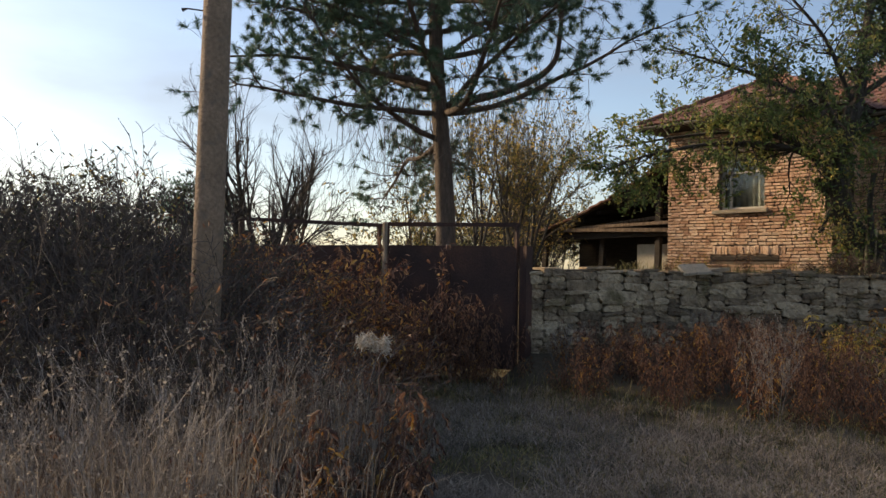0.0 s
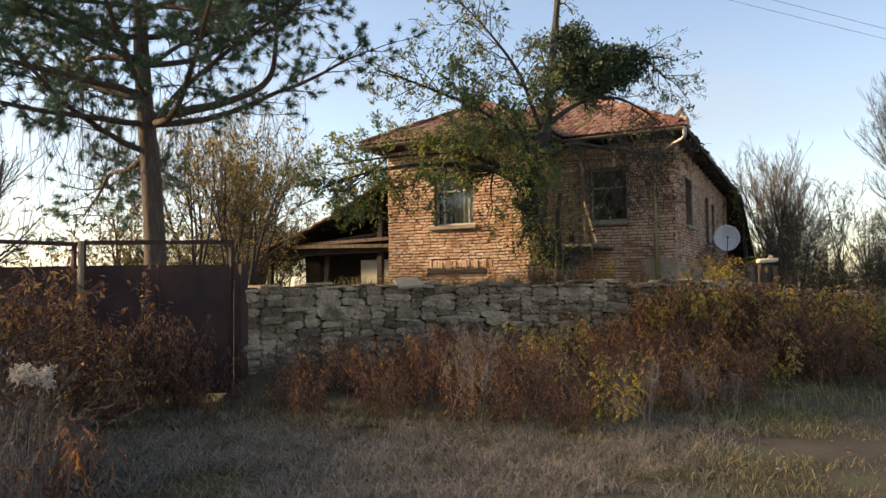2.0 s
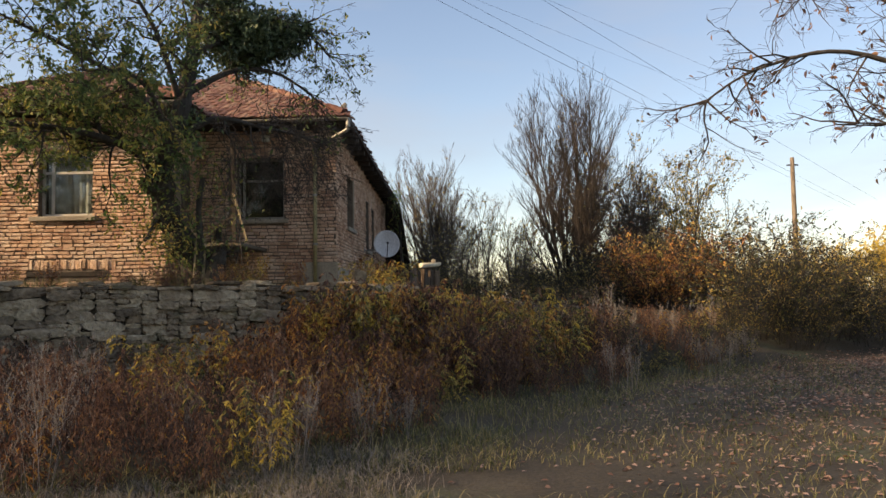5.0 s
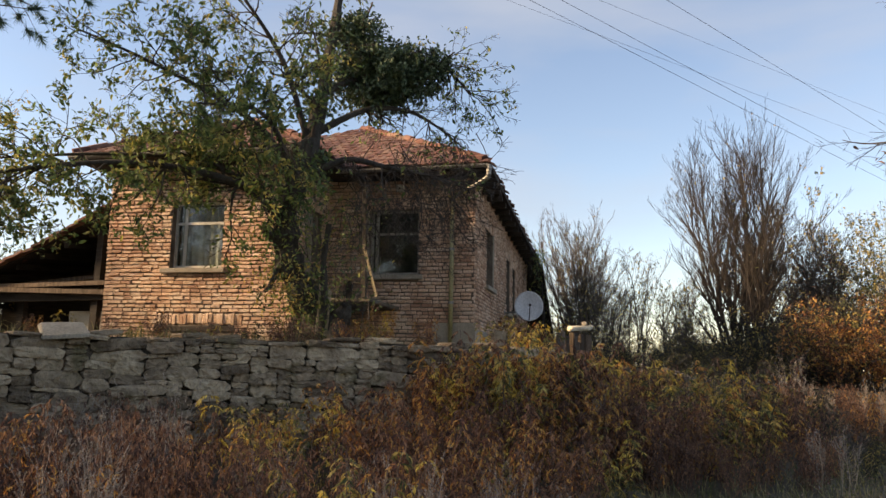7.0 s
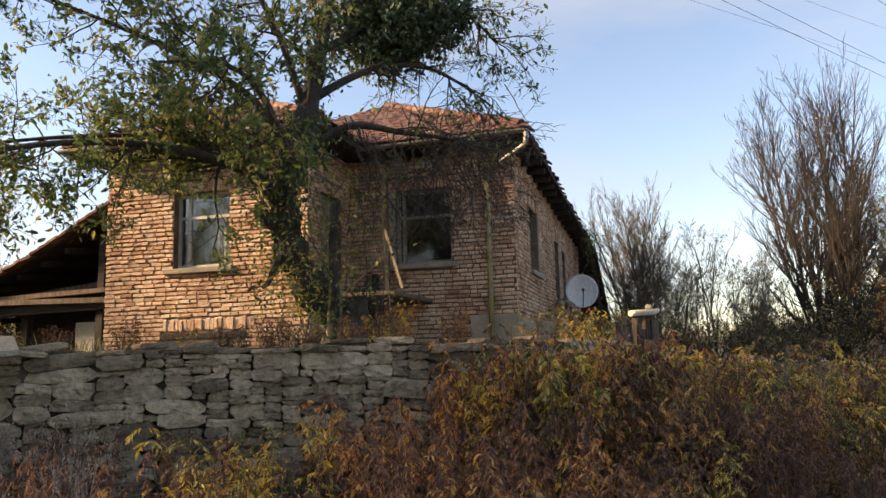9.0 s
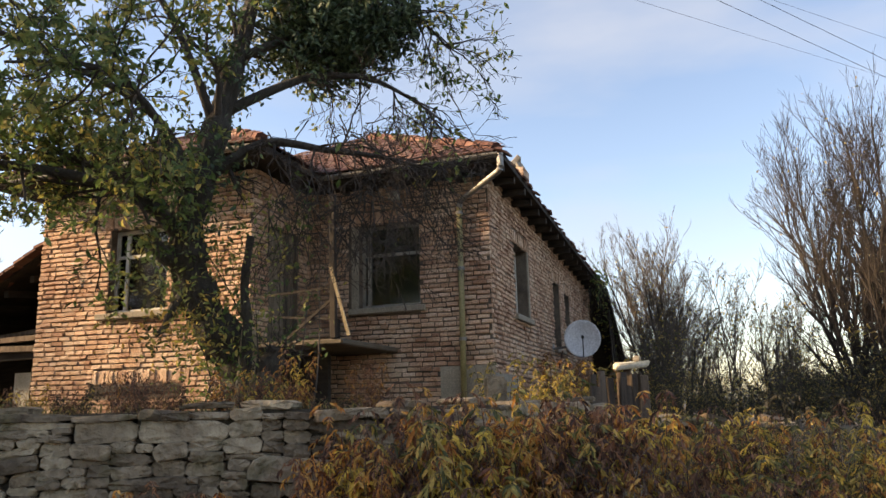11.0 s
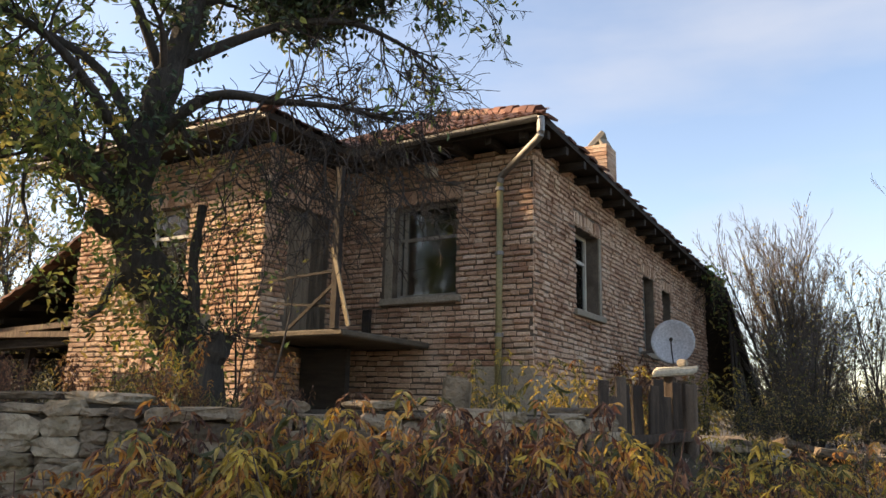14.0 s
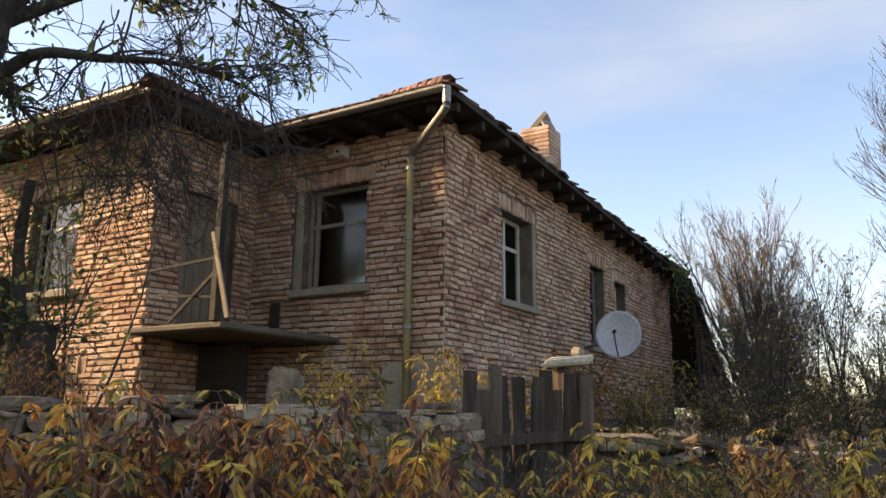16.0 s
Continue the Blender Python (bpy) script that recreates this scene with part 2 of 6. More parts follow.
class Geo:
    """Collects verts and faces of one mesh."""

    def __init__(self):
        self.v, self.f = [], []

    def add(self, verts, faces):
        k = len(self.v)
        self.v.extend([tuple(p) for p in verts])
        self.f.extend([tuple(i + k for i in q) for q in faces])
        return self

    def box(self, lo, hi, m=None, bevel=0.0):
        x0, y0, z0 = lo
        x1, y1, z1 = hi
        p = [Vector(q) for q in ((x0, y0, z0), (x1, y0, z0), (x1, y1, z0), (x0, y1, z0), (x0, y0, z1), (x1, y0, z1), (x1, y1, z1), (x0, y1, z1))]
        if m is not None:
            p = [m @ q for q in p]
        return self.add(p, [(0, 3, 2, 1), (4, 5, 6, 7), (0, 1, 5, 4), (1, 2, 6, 5), (2, 3, 7, 6), (3, 0, 4, 7)])

    def beam(self, a, b, w, h, up=(0, 0, 1)):
        """A bar from a to b of width w and height h."""
        a, b = Vector(a), Vector(b)
        d = (b - a).normalized()
        s = d.cross(Vector(up))
        s = s.normalized() if s.length > 1e-4 else Vector((1, 0, 0))
        u = s.cross(d).normalized()
        s, u = s * w / 2, u * h / 2
        p = [a - s - u, a + s - u, a + s + u, a - s + u, b - s - u, b + s - u, b + s + u, b - s + u]
        return self.add(p, [(3, 2, 1, 0), (4, 5, 6, 7), (0, 1, 5, 4), (1, 2, 6, 5), (2, 3, 7, 6), (3, 0, 4, 7)])

    def tube(self, pts, radii, sides=6, caps=True):
        pts = [Vector(p) for p in pts]
        rings, faces = [], []
        ref = Vector((0.31, 0.17, 0.94)) if abs((pts[-1] - pts[0]).normalized().z) < 0.8 else Vector((1, 0.2, 0))
        for i, p in enumerate(pts):
            d = pts[min(i + 1, len(pts) - 1)] - pts[max(i - 1, 0)]
            d = d.normalized() if d.length > 1e-6 else Vector((0, 0, 1))
            s = d.cross(ref).normalized()
            u = s.cross(d)
            r = radii[i] if hasattr(radii, "__len__") else radii
            for k in range(sides):
                an = 2 * math.pi * k / sides
                rings.append(p + (s * math.cos(an) + u * math.sin(an)) * r)
        for i in range(len(pts) - 1):
            for k in range(sides):
                faces.append((i * sides + k, i * sides + (k + 1) % sides, (i + 1) * sides + (k + 1) % sides, (i + 1) * sides + k))
        if caps:
            faces.append(tuple(range(sides))[::-1])
            faces.append(tuple((len(pts) - 1) * sides + k for k in range(sides)))
        return self.add(rings, faces)

    def mesh(self, name, mat, smooth=False):
        me = bpy.data.meshes.new(name)
        me.from_pydata(self.v, [], self.f)
        if mat is not None:
            me.materials.append(mat)
        if smooth:
            me.polygons.foreach_set("use_smooth", [True] * len(me.polygons))
        me.update()
        return me


def part(name, geo, mat, parent=None, label="", smooth=False, matrix=None):
    """One mesh object; under a thing or a part when a parent is given."""
    me = geo if isinstance(geo, bpy.types.Mesh) else geo.mesh(name, mat, smooth)
    ob = new(name, me)
    if parent is not None:
        ob.parent = parent
    if matrix is not None:
        ob.matrix_basis = matrix
    if label:
        ob["label"] = label
    return ob


def thing(name, label, category, group="", kind="", at=None):
    ob = new(name)
    ob.empty_display_size = 0.2
    if at is not None:
        ob.matrix_basis = at
    return tagged(ob, label, category, group, kind)


def bevelled(geo, name, mat, width=0.01, segments=1):
    """The mesh of geo with its edges broken."""
    bm = bmesh.new()
    me = geo.mesh(name, mat)
    bm.from_mesh(me)
    bmesh.ops.bevel(bm, geom=bm.edges[:], offset=width, segments=segments, affect="EDGES", clamp_overlap=True)
    bm.to_mesh(me)
    bm.free()
    return me


# ---- ground ----
WALL = [(-6.85, 9.1), (-5.95, 11.0), (-5.2, 12.1), (-3.8, 13.0), (-2.2, 13.9), (-1.3, 14.9), (-0.55, 17.0)]
EDGE = [(-60.0, -28.0), (-10.6, 6.35), (-6.95, 9.0)] + WALL + [(1.2, 19.8), (4.2, 21.6), (8.5, 23.6), (60.0, 50.0)]
EDGE_LOW = [0.5, 0.4, 0.38] + [0.75] * 6 + [1.0] + [1.4, 1.2, 1.0, 1.0]
EDGE_TOP = [0.6, 0.45, 0.6] + [1.9, 2.0, 2.0, 2.0, 1.95, 1.9, 1.75] + [1.7, 1.45, 1.2, 1.2]
FOOT = [(-60.0, -34.0), (-11.0, 4.6), (-7.5, 7.4), (-4.0, 8.0), (-1.6, 9.0), (0.0, 11.0), (1.7, 13.6), (3.6, 16.2), (5.8, 18.6), (9.0, 20.6), (60.0, 44.0)]


def side_distance(px, py, line, *values):
    """Signed distance to a polyline (positive to its left), and values carried along it."""
    best = np.full(px.shape, 1e18)
    sign = np.zeros(px.shape)
    got = [np.zeros(px.shape) for _ in values]
    for k in range(len(line) - 1):
        (x0, y0), (x1, y1) = line[k], line[k + 1]
        dx, dy = x1 - x0, y1 - y0
        s = np.clip(((px - x0) * dx + (py - y0) * dy) / (dx * dx + dy * dy), 0, 1)
        d = np.hypot(px - x0 - s * dx, py - y0 - s * dy)
        near = d < best - 1e-9
        best = np.where(near, d, best)
        sign = np.where(near, np.sign(dx * (py - y0) - dy * (px - x0)), sign)
        for g, v in zip(got, values):
            g[near] = (v[k] + (v[k + 1] - v[k]) * s)[near]
    return (best * np.where(sign == 0, 1, sign), *got)


def height(px, py):
    px, py = np.asarray(px, float), np.asarray(py, float)
    de, low, top = side_distance(px, py, EDGE, EDGE_LOW, EDGE_TOP)
    df, = side_distance(px, py, FOOT)
    road = 0.28 + 0.03 * np.sin(px * 0.9) * np.cos(py * 0.7)
    s = np.clip(df / np.maximum(df - de, 1e-6), 0, 1)
    bank = road + (low - road) * s ** 1.2
    q = np.clip((de - 0.12) / 0.4, 0, 1)
    q = q * q * (3 - 2 * q)
    back = low + (top - low) * q
    rough = 0.05 * np.sin(px * 2.3 + 1.1 * np.sin(py * 1.7)) * np.sin(py * 2.1 + px) * np.clip(df, 0, 1)
    return np.where(df < 0, road, np.where(de < 0, bank, back)) + rough


def z_at(x, y):
    return float(height(np.array([x]), np.array([y]))[0])


def ground_axis(lo, hi, step):
    far = [3, 8, 16, 32, 64, 130, 260, 600, 1400, 3000]
    return np.array([lo - d for d in far[::-1]] + list(np.arange(lo, hi + step / 2, step)) + [hi + d for d in far])


gx, gy = ground_axis(-16, 16, 0.2), ground_axis(-5, 34, 0.2)
mx, my = np.meshgrid(gx, gy)
mz = height(mx, my)
nx, ny = len(gx), len(gy)
gv = np.stack([mx.ravel(), my.ravel(), mz.ravel()], 1).tolist()
gf = [(j * nx + i, j * nx + i + 1, (j + 1) * nx + i + 1, (j + 1) * nx + i) for j in range(ny - 1) for i in range(nx - 1)]
ground = part("ground", Geo().add(gv, gf), M_GROUND, smooth=True)
tagged(ground, "rough village ground of earth and short dry grass rising to a terrace", "ground", kind="structure")

# ---- house ----
X0, X1, XP, YF, YM, YB = -9.8, -2.55, -5.75, 18.17, 19.88, 30.2   # left, right, projection's right, projection's front, main front, back
ZB, ZT = 1.8, 5.62
COURSE, BRICK = 0.077, 0.262
house = thing("house", "two-storey old brick village house with hipped red tile roof", "house")


def wall_panel(name, origin, along, length, z0, z1, holes, thick=0.34):
    """A wall with real openings; holes are (s0, s1, z0, z1). The outer face is at the origin's line; inwards is to the left of along."""
    ss = sorted({0.0, length, *(h[0] for h in holes), *(h[1] for h in holes)})
    zs = sorted({z0, z1, *(h[2] for h in holes), *(h[3] for h in holes)})
    g = Geo()
    m = Matrix.Translation(origin) @ Matrix.Rotation(math.atan2(along[1], along[0]), 4, "Z")
    for i in range(len(ss) - 1):
        for j in range(len(zs) - 1):
            cs, cz = (ss[i] + ss[i + 1]) / 2, (zs[j] + zs[j + 1]) / 2
            if not any(h[0] < cs < h[1] and h[2] < cz < h[3] for h in holes):
                g.box((ss[i], 0.0, zs[j]), (ss[i + 1], thick, zs[j + 1]), m)
    bm = bmesh.new()
    me = g.mesh(name, M_MORTAR)
    bm.from_mesh(me)
    bmesh.ops.remove_doubles(bm, verts=bm.verts[:], dist=0.0005)
    bm.to_mesh(me)
    bm.free()
    ob = part(name, me, None, house)
    return ob, m


HOLES_PROJ = [(1.42, 2.54, 3.58, 4.92)]
HOLES_MAIN = [(0.95, 2.03, 3.62, 5.0)]
HOLES_SIDE = [(1.53, 2.55, 3.56, 4.84), (4.98, 5.75, 3.20, 4.66), (6.35, 7.0, 3.30, 4.56)]
HOLES_RECESS = [(0.45, 1.35, 2.85, 4.85)]
wall_projection, m_proj = wall_panel("wall_projection", (X0, YF, 0), (1, 0), XP - X0 - 0.004, ZB, ZT, HOLES_PROJ)
wall_main, m_main = wall_panel("wall_main", (XP, YM, 0), (1, 0), X1 - XP - 0.004, ZB, ZT, HOLES_MAIN)
wall_side, m_side = wall_panel("wall_side", (X1, YM + 0.004, 0), (0, 1), YB - YM - 0.008, ZB, ZT, HOLES_SIDE)
wall_recess, m_recess = wall_panel("wall_recess", (XP, YF + 0.004, 0), (0, 1), YM - YF + 0.2, ZB, ZT, HOLES_RECESS)
wall_left, m_left = wall_panel("wall_left", (X0 + 0.004, YB - 0.004, 0), (0, -1), YB - YF - 0.012, ZB, ZT, [])
wall_back, m_back = wall_panel("wall_back", (X1, YB, 0), (-1, 0), X1 - X0, ZB, ZT, [])
# floors and inner walls, in the room colour that holds their shade
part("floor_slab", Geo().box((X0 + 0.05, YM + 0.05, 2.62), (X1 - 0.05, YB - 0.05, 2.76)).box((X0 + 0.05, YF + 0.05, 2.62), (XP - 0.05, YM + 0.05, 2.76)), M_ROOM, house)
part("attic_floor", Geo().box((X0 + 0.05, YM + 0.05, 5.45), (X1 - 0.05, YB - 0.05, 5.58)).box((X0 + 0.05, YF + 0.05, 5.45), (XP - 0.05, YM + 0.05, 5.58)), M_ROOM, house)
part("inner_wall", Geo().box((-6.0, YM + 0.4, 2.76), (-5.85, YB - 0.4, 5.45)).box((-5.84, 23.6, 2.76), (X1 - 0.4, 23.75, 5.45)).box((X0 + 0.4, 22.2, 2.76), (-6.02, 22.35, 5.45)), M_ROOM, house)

# roof: two hipped bodies with overhanging boarded eaves
EZ, PITCH, OVER, OVER_SIDE = 5.78, 0.53, 0.52, 0.42


def hip_faces(x0, x1, y0, y1, z, pitch, back_hip=True):
    """Eave corners and ridge ends of a hipped roof with its ridge along y."""
    half = (x1 - x0) / 2
    rise = half * pitch
    xm = (x0 + x1) / 2
    yb = y1 - half if back_hip else y1
    return [(x0, y0, z), (x1, y0, z), (x1, y1, z), (x0, y1, z), (xm, y0 + half, z + rise), (xm, yb, z + rise)]


def roof_body(name, pts, parent):
    g = Geo()
    low = [(p[0], p[1], p[2] - 0.10) for p in pts[:4]]
    g.add(list(pts) + low, [(0, 1, 4), (1, 2, 5, 4), (2, 3, 5), (3, 0, 4, 5), (0, 6, 7, 1), (1, 7, 8, 2), (2, 8, 9, 3), (3, 9, 6, 0), (9, 8, 7, 6)])
    return part(name, g, M_DARKWOOD, parent, "dark boarded eaves under old tiles")


MAIN_ROOF = hip_faces(X0 - OVER, X1 + OVER_SIDE, YM - OVER - 0.02, YB + 0.3, EZ, PITCH)
MAIN_ROOF[2] = (MAIN_ROOF[2][0], MAIN_ROOF[2][1], EZ - 0.5)   # the far corner has sagged
PROJ_ROOF = hip_faces(X0 - OVER + 0.01, XP + OVER, YF - OVER - 0.1, 24.0, EZ + 0.004, PITCH, False)
roof_main = roof_body("roof_main", MAIN_ROOF, house)
roof_projection = roof_body("roof_projection", PROJ_ROOF, house)

# ridge and hip cap tiles, gutter, pipe, chimney


def cap_row(a, b, roof):
    a, b = Vector(a), Vector(b)
    n = int((b - a).length / 0.30)
    d = (b - a) / n
    for k in range(n):
        p, q = a + d * k, a + d * (k + 1.12)
        lift = Vector((0, 0, 0.05 + 0.02 * math.sin(k * 2.7)))
        part("cap_tile", Geo().tube([p + lift, q + lift + Vector((0, 0, 0.02))], [0.10, 0.085], 7), M_TILE, roof)


cap_row(Vector(MAIN_ROOF[1]).lerp(Vector(MAIN_ROOF[4]), 0.035), MAIN_ROOF[4], roof_main)
cap_row(MAIN_ROOF[2], MAIN_ROOF[5], roof_main)
cap_row(MAIN_ROOF[4], MAIN_ROOF[5], roof_main)
cap_row(PROJ_ROOF[0], PROJ_ROOF[4], roof_projection)
cap_row(PROJ_ROOF[1], PROJ_ROOF[4], roof_projection)
cap_row(PROJ_ROOF[4], (PROJ_ROOF[4][0], 21.9, PROJ_ROOF[4][2]), roof_projection)

rng = random.Random(11)


def eave_z(y):
    """Height of the sagging side eave."""
    return EZ - 0.5 * (y - YM + OVER) / (YB - YM + 0.3 + OVER)


for k in range(17):   # rafter ends under the side eave
    y = YM - 0.3 + k * 0.62
    part("rafter", Geo().beam((X1 - 0.05, y, eave_z(y) - 0.16), (X1 + OVER_SIDE - 0.04 + rng.uniform(-0.05, 0.03), y, eave_z(y) - 0.17), 0.09, 0.11), M_DARKWOOD, house)
for k in range(6):    # rafter ends under the main front eave
    x = XP + 0.75 + k * 0.5
    part("rafter", Geo().beam((x, YM + 0.05, EZ - 0.16), (x, YM - OVER + 0.06, EZ - 0.17), 0.09, 0.11), M_DARKWOOD, house)
part("fascia", Geo().beam((XP + OVER, YM - OVER - 0.02, EZ - 0.07), (X1 + OVER_SIDE, YM - OVER - 0.02, EZ - 0.07), 0.03, 0.13), M_DARKWOOD, house)
for k in range(26):   # ragged tile ends along the side eave
    y = YM - 0.45 + k * 0.41
    part("eave_tile", Geo().box((-0.18, -0.13, -0.018), (0.03, 0.13, 0.015), pose(X1 + OVER_SIDE + rng.uniform(-0.02, 0.05), y, eave_z(y), rng.uniform(-4, 4), 26 + rng.uniform(-5, 5), rng.uniform(-6, 6))), M_TILE, house)


def gutter(a, b):
    a, b = Vector(a), Vector(b)
    g = Geo()
    d = (b - a).normalized()
    s = d.cross(Vector((0, 0, 1)))
    prof = [(math.cos(t) * 0.065, -math.sin(t) * 0.065) for t in np.linspace(0, math.pi, 8)] + [(math.cos(t) * 0.058, -math.sin(t) * 0.058) for t in np.linspace(math.pi, 0, 8)]
    pts = [p + s * u + Vector((0, 0, w)) for p in (a, b) for u, w in prof]
    n = len(prof)
    g.add(pts, [(i, (i + 1) % n, n + (i + 1) % n, n + i) for i in range(n)])
    return g


part("gutter", gutter((XP + OVER - 0.1, YM - OVER - 0.11, EZ - 0.05), (X1 + OVER_SIDE - 0.05, YM - OVER - 0.11, EZ - 0.03)), M_ZINC, house, "dull zinc half-round gutter")
part("gutter", gutter((X0 - OVER, YF - OVER - 0.19, EZ - 0.03), (XP + OVER, YF - OVER - 0.19, EZ - 0.05)), M_ZINC, house, "dull zinc half-round gutter")
pipe = part("downpipe", Geo().tube([(-3.0, 19.79, 5.15), (-3.0, 19.79, 3.6), (-3.01, 19.79, 2.05)], 0.046, 12), M_PIPE, house, "yellowed straight rain pipe", smooth=True)
part("pipe_offset", Geo().tube([(-2.16, 19.26, 5.74), (-2.16, 19.26, 5.54), (-2.17, 19.27, 5.50), (-2.21, 19.295, 5.47), (-2.90, 19.73, 5.24), (-2.975, 19.775, 5.20), (-3.0, 19.79, 5.12)], [0.05, 0.05, 0.049, 0.047, 0.047, 0.05, 0.052], 12), M_ZINC, pipe, "dull zinc pipe offset")
for z in (5.0, 4.1, 3.0):
    part("pipe_clip", Geo().tube([(-3.0, 19.79, z), (-3.0, 19.79, z + 0.05)], 0.063, 10), M_ZINC, pipe)
part("wall_box", bevelled(Geo().box((-4.19, 19.70, 5.36), (-4.04, 19.86, 5.50)), "wall_box", M_WHITEPAINT, 0.008), None, house, "small white electrical box")
# dark plate on the box face in place of a shaded hole
part("box_hole", Geo().box((-4.14, 19.693, 5.40), (-4.10, 19.699, 5.44)), M_DARKWOOD, house)

chimney = part("chimney", Geo().box((-3.36, 23.9, 5.9), (-2.86, 24.4, 7.0)), M_MORTAR, house, "short brick chimney with leaning cap slabs")
for k in range(14):
    z = 5.95 + k * 0.076
    for (ax, ay, ux, uy) in ((-3.37, 23.89, 1, 0), (-2.85, 23.89, 0, 1), (-3.37, 24.41, 1, 0), (-3.37, 23.89, 0, 1)):
        for i in range(2):
            o = 0.01 + i * 0.26
            lo = (ax + ux * o - 0.012, ay + uy * o - 0.012, z)
            hi = (ax + ux * (o + 0.24) + 0.012, ay + uy * (o + 0.24) + 0.012, z + 0.064)
            part("brick", Geo().box(lo, hi), M_BRICK, chimney)
part("cap_slab", bevelled(Geo().beam((-3.24, 24.12, 7.02), (-2.98, 24.18, 7.30), 0.34, 0.11), "cap_slab", M_PLASTER, 0.015), None, chimney, "grey leaning cap slab")
part("cap_slab", bevelled(Geo().beam((-2.92, 24.12, 7.02), (-3.02, 24.15, 7.20), 0.30, 0.06), "cap_slab", M_PLASTER, 0.012), None, chimney, "grey leaning cap slab")

# windows


def window(m, hole, name_label, mat, bars, transom, depth=0.13, curtain=0, sill_out=0.10):
    s0, s1, z0, z1 = hole
    w = 0.055
    g = Geo()
    for lo, hi in (((s0, depth, z0), (s0 + w, depth + 0.07, z1)), ((s1 - w, depth, z0), (s1, depth + 0.07, z1)), ((s0 + w, depth, z0), (s1 - w, depth + 0.07, z0 + w)), ((s0 + w, depth, z1 - w), (s1 - w, depth + 0.07, z1))):
        g.box(lo, hi, m)
    frame_ob = part("window", g, mat, house, name_label)
    zt = z0 + (z1 - z0) * transom
    for b in bars:
        x = s0 + (s1 - s0) * b
        part("mullion", Geo().box((x - 0.03, depth + 0.004, z0 + w), (x + 0.03, depth + 0.066, z1 - w), m), mat, frame_ob)
    edges = [s0 + w] + [s0 + (s1 - s0) * b for b in bars] + [s1 - w]
    for i in range(len(edges) - 1):
        part("transom", Geo().box((edges[i] + (0.03 if i else 0), depth + 0.008, zt - 0.025), (edges[i + 1] - (0.03 if i < len(edges) - 2 else 0), depth + 0.06, zt + 0.025), m), mat, frame_ob)
        for lo, hi in ((z0 + w, zt - 0.025), (zt + 0.025, z1 - w)):
            pane = part("pane", Geo().box((edges[i], depth + 0.03, lo), (edges[i + 1], depth + 0.034, hi), m), M_GLASS, frame_ob)
            pane.visible_shadow = False
    part("sill", bevelled(Geo().box((s0 - 0.16, -sill_out, z0 - 0.11), (s1 + 0.10, depth + 0.02, z0 - 0.012), m), "sill", M_PLASTER, 0.012), None, frame_ob, "grey cement sill")
    if curtain:
        n = 40
        v, f = [], []
        for k in range(n + 1):
            s = s0 + 0.05 + (s1 - s0 - 0.1) * curtain * k / n
            d = depth + 0.16 + 0.02 * math.sin(k * 1.1)
            v += [m @ Vector((s, d, z0 + 0.03)), m @ Vector((s, d, z1 - 0.06)), m @ Vector((s, d + 0.004, z0 + 0.03)), m @ Vector((s, d + 0.004, z1 - 0.06))]
            if k:
                a = 4 * (k - 1)
                f += [(a, a + 4, a + 5, a + 1), (a + 2, a + 3, a + 7, a + 6)]
        part("curtain", Geo().add(v, f), M_CURTAIN, frame_ob, "pale faded curtain", smooth=True)
    return frame_ob


win_proj = window(m_proj, HOLES_PROJ[0], "two-light window with flaking white frame", M_WHITEPAINT, [0.2], 0.68, curtain=1.0)
win_main = window(m_main, HOLES_MAIN[0], "dark window with grey worn frame", M_GREYPAINT, [0.12], 0.64)
win_side = window(m_side, HOLES_SIDE[0], "narrow white casement set deep in brick", M_WHITEPAINT, [0.5], 0.66, depth=0.2, curtain=1.0)
window(m_side, HOLES_SIDE[1], "dark side window without paint", M_GREYPAINT, [0.5], 0.6, depth=0.18)
window(m_side, HOLES_SIDE[2], "small side window with white frame", M_WHITEPAINT, [0.5], 0.6, depth=0.18)
for hole, m in ((HOLES_MAIN[0], m_main), (HOLES_SIDE[0], m_side)):
    g = Geo().box((hole[0] - 0.13, -0.018, hole[2]), (hole[0] - 0.002, 0.12, hole[3]), m) if m is m_main else Geo().box((hole[1] + 0.002, -0.022, hole[2]), (hole[1] + 0.10, 0.2, hole[3]), m)
    part("plaster_reveal", g, M_PLASTER, house, "rough grey plaster reveal")
part("drain_board", Geo().box((0.50, -0.10, 3.12), (0.62, -0.03, 3.46), m_main), M_DARKWOOD, house)
door = part("balcony_door", Geo().box((0.45, 0.10, 2.9), (1.35, 0.16, 4.85), m_recess), M_GREYWOOD, house, "grey plank balcony door")
for k in range(6):
    part("plank", Geo().box((0.47 + k * 0.145, 0.075, 2.95), (0.605 + k * 0.145, 0.098, 4.8), m_recess), M_GREYWOOD, door)
part("plinth_plaster", Geo().box((2.35, -0.035, 1.9), (3.24, -0.024, 2.62), m_main), M_PLASTER, house, "patched grey cement plinth")
part("plinth_plaster", Geo().box((-0.03, -0.035, 1.9), (1.6, -0.024, 2.5), m_side), M_PLASTER, house, "patched grey cement plinth")
# no opening here: a dark strip on the wall paints the slot's shade
part("cellar_opening", Geo().box((1.2, -0.032, 2.34), (2.9, -0.024, 2.43), m_proj), M_DARKWOOD, house, "dark strip standing for the shaded slot under the brick arch")

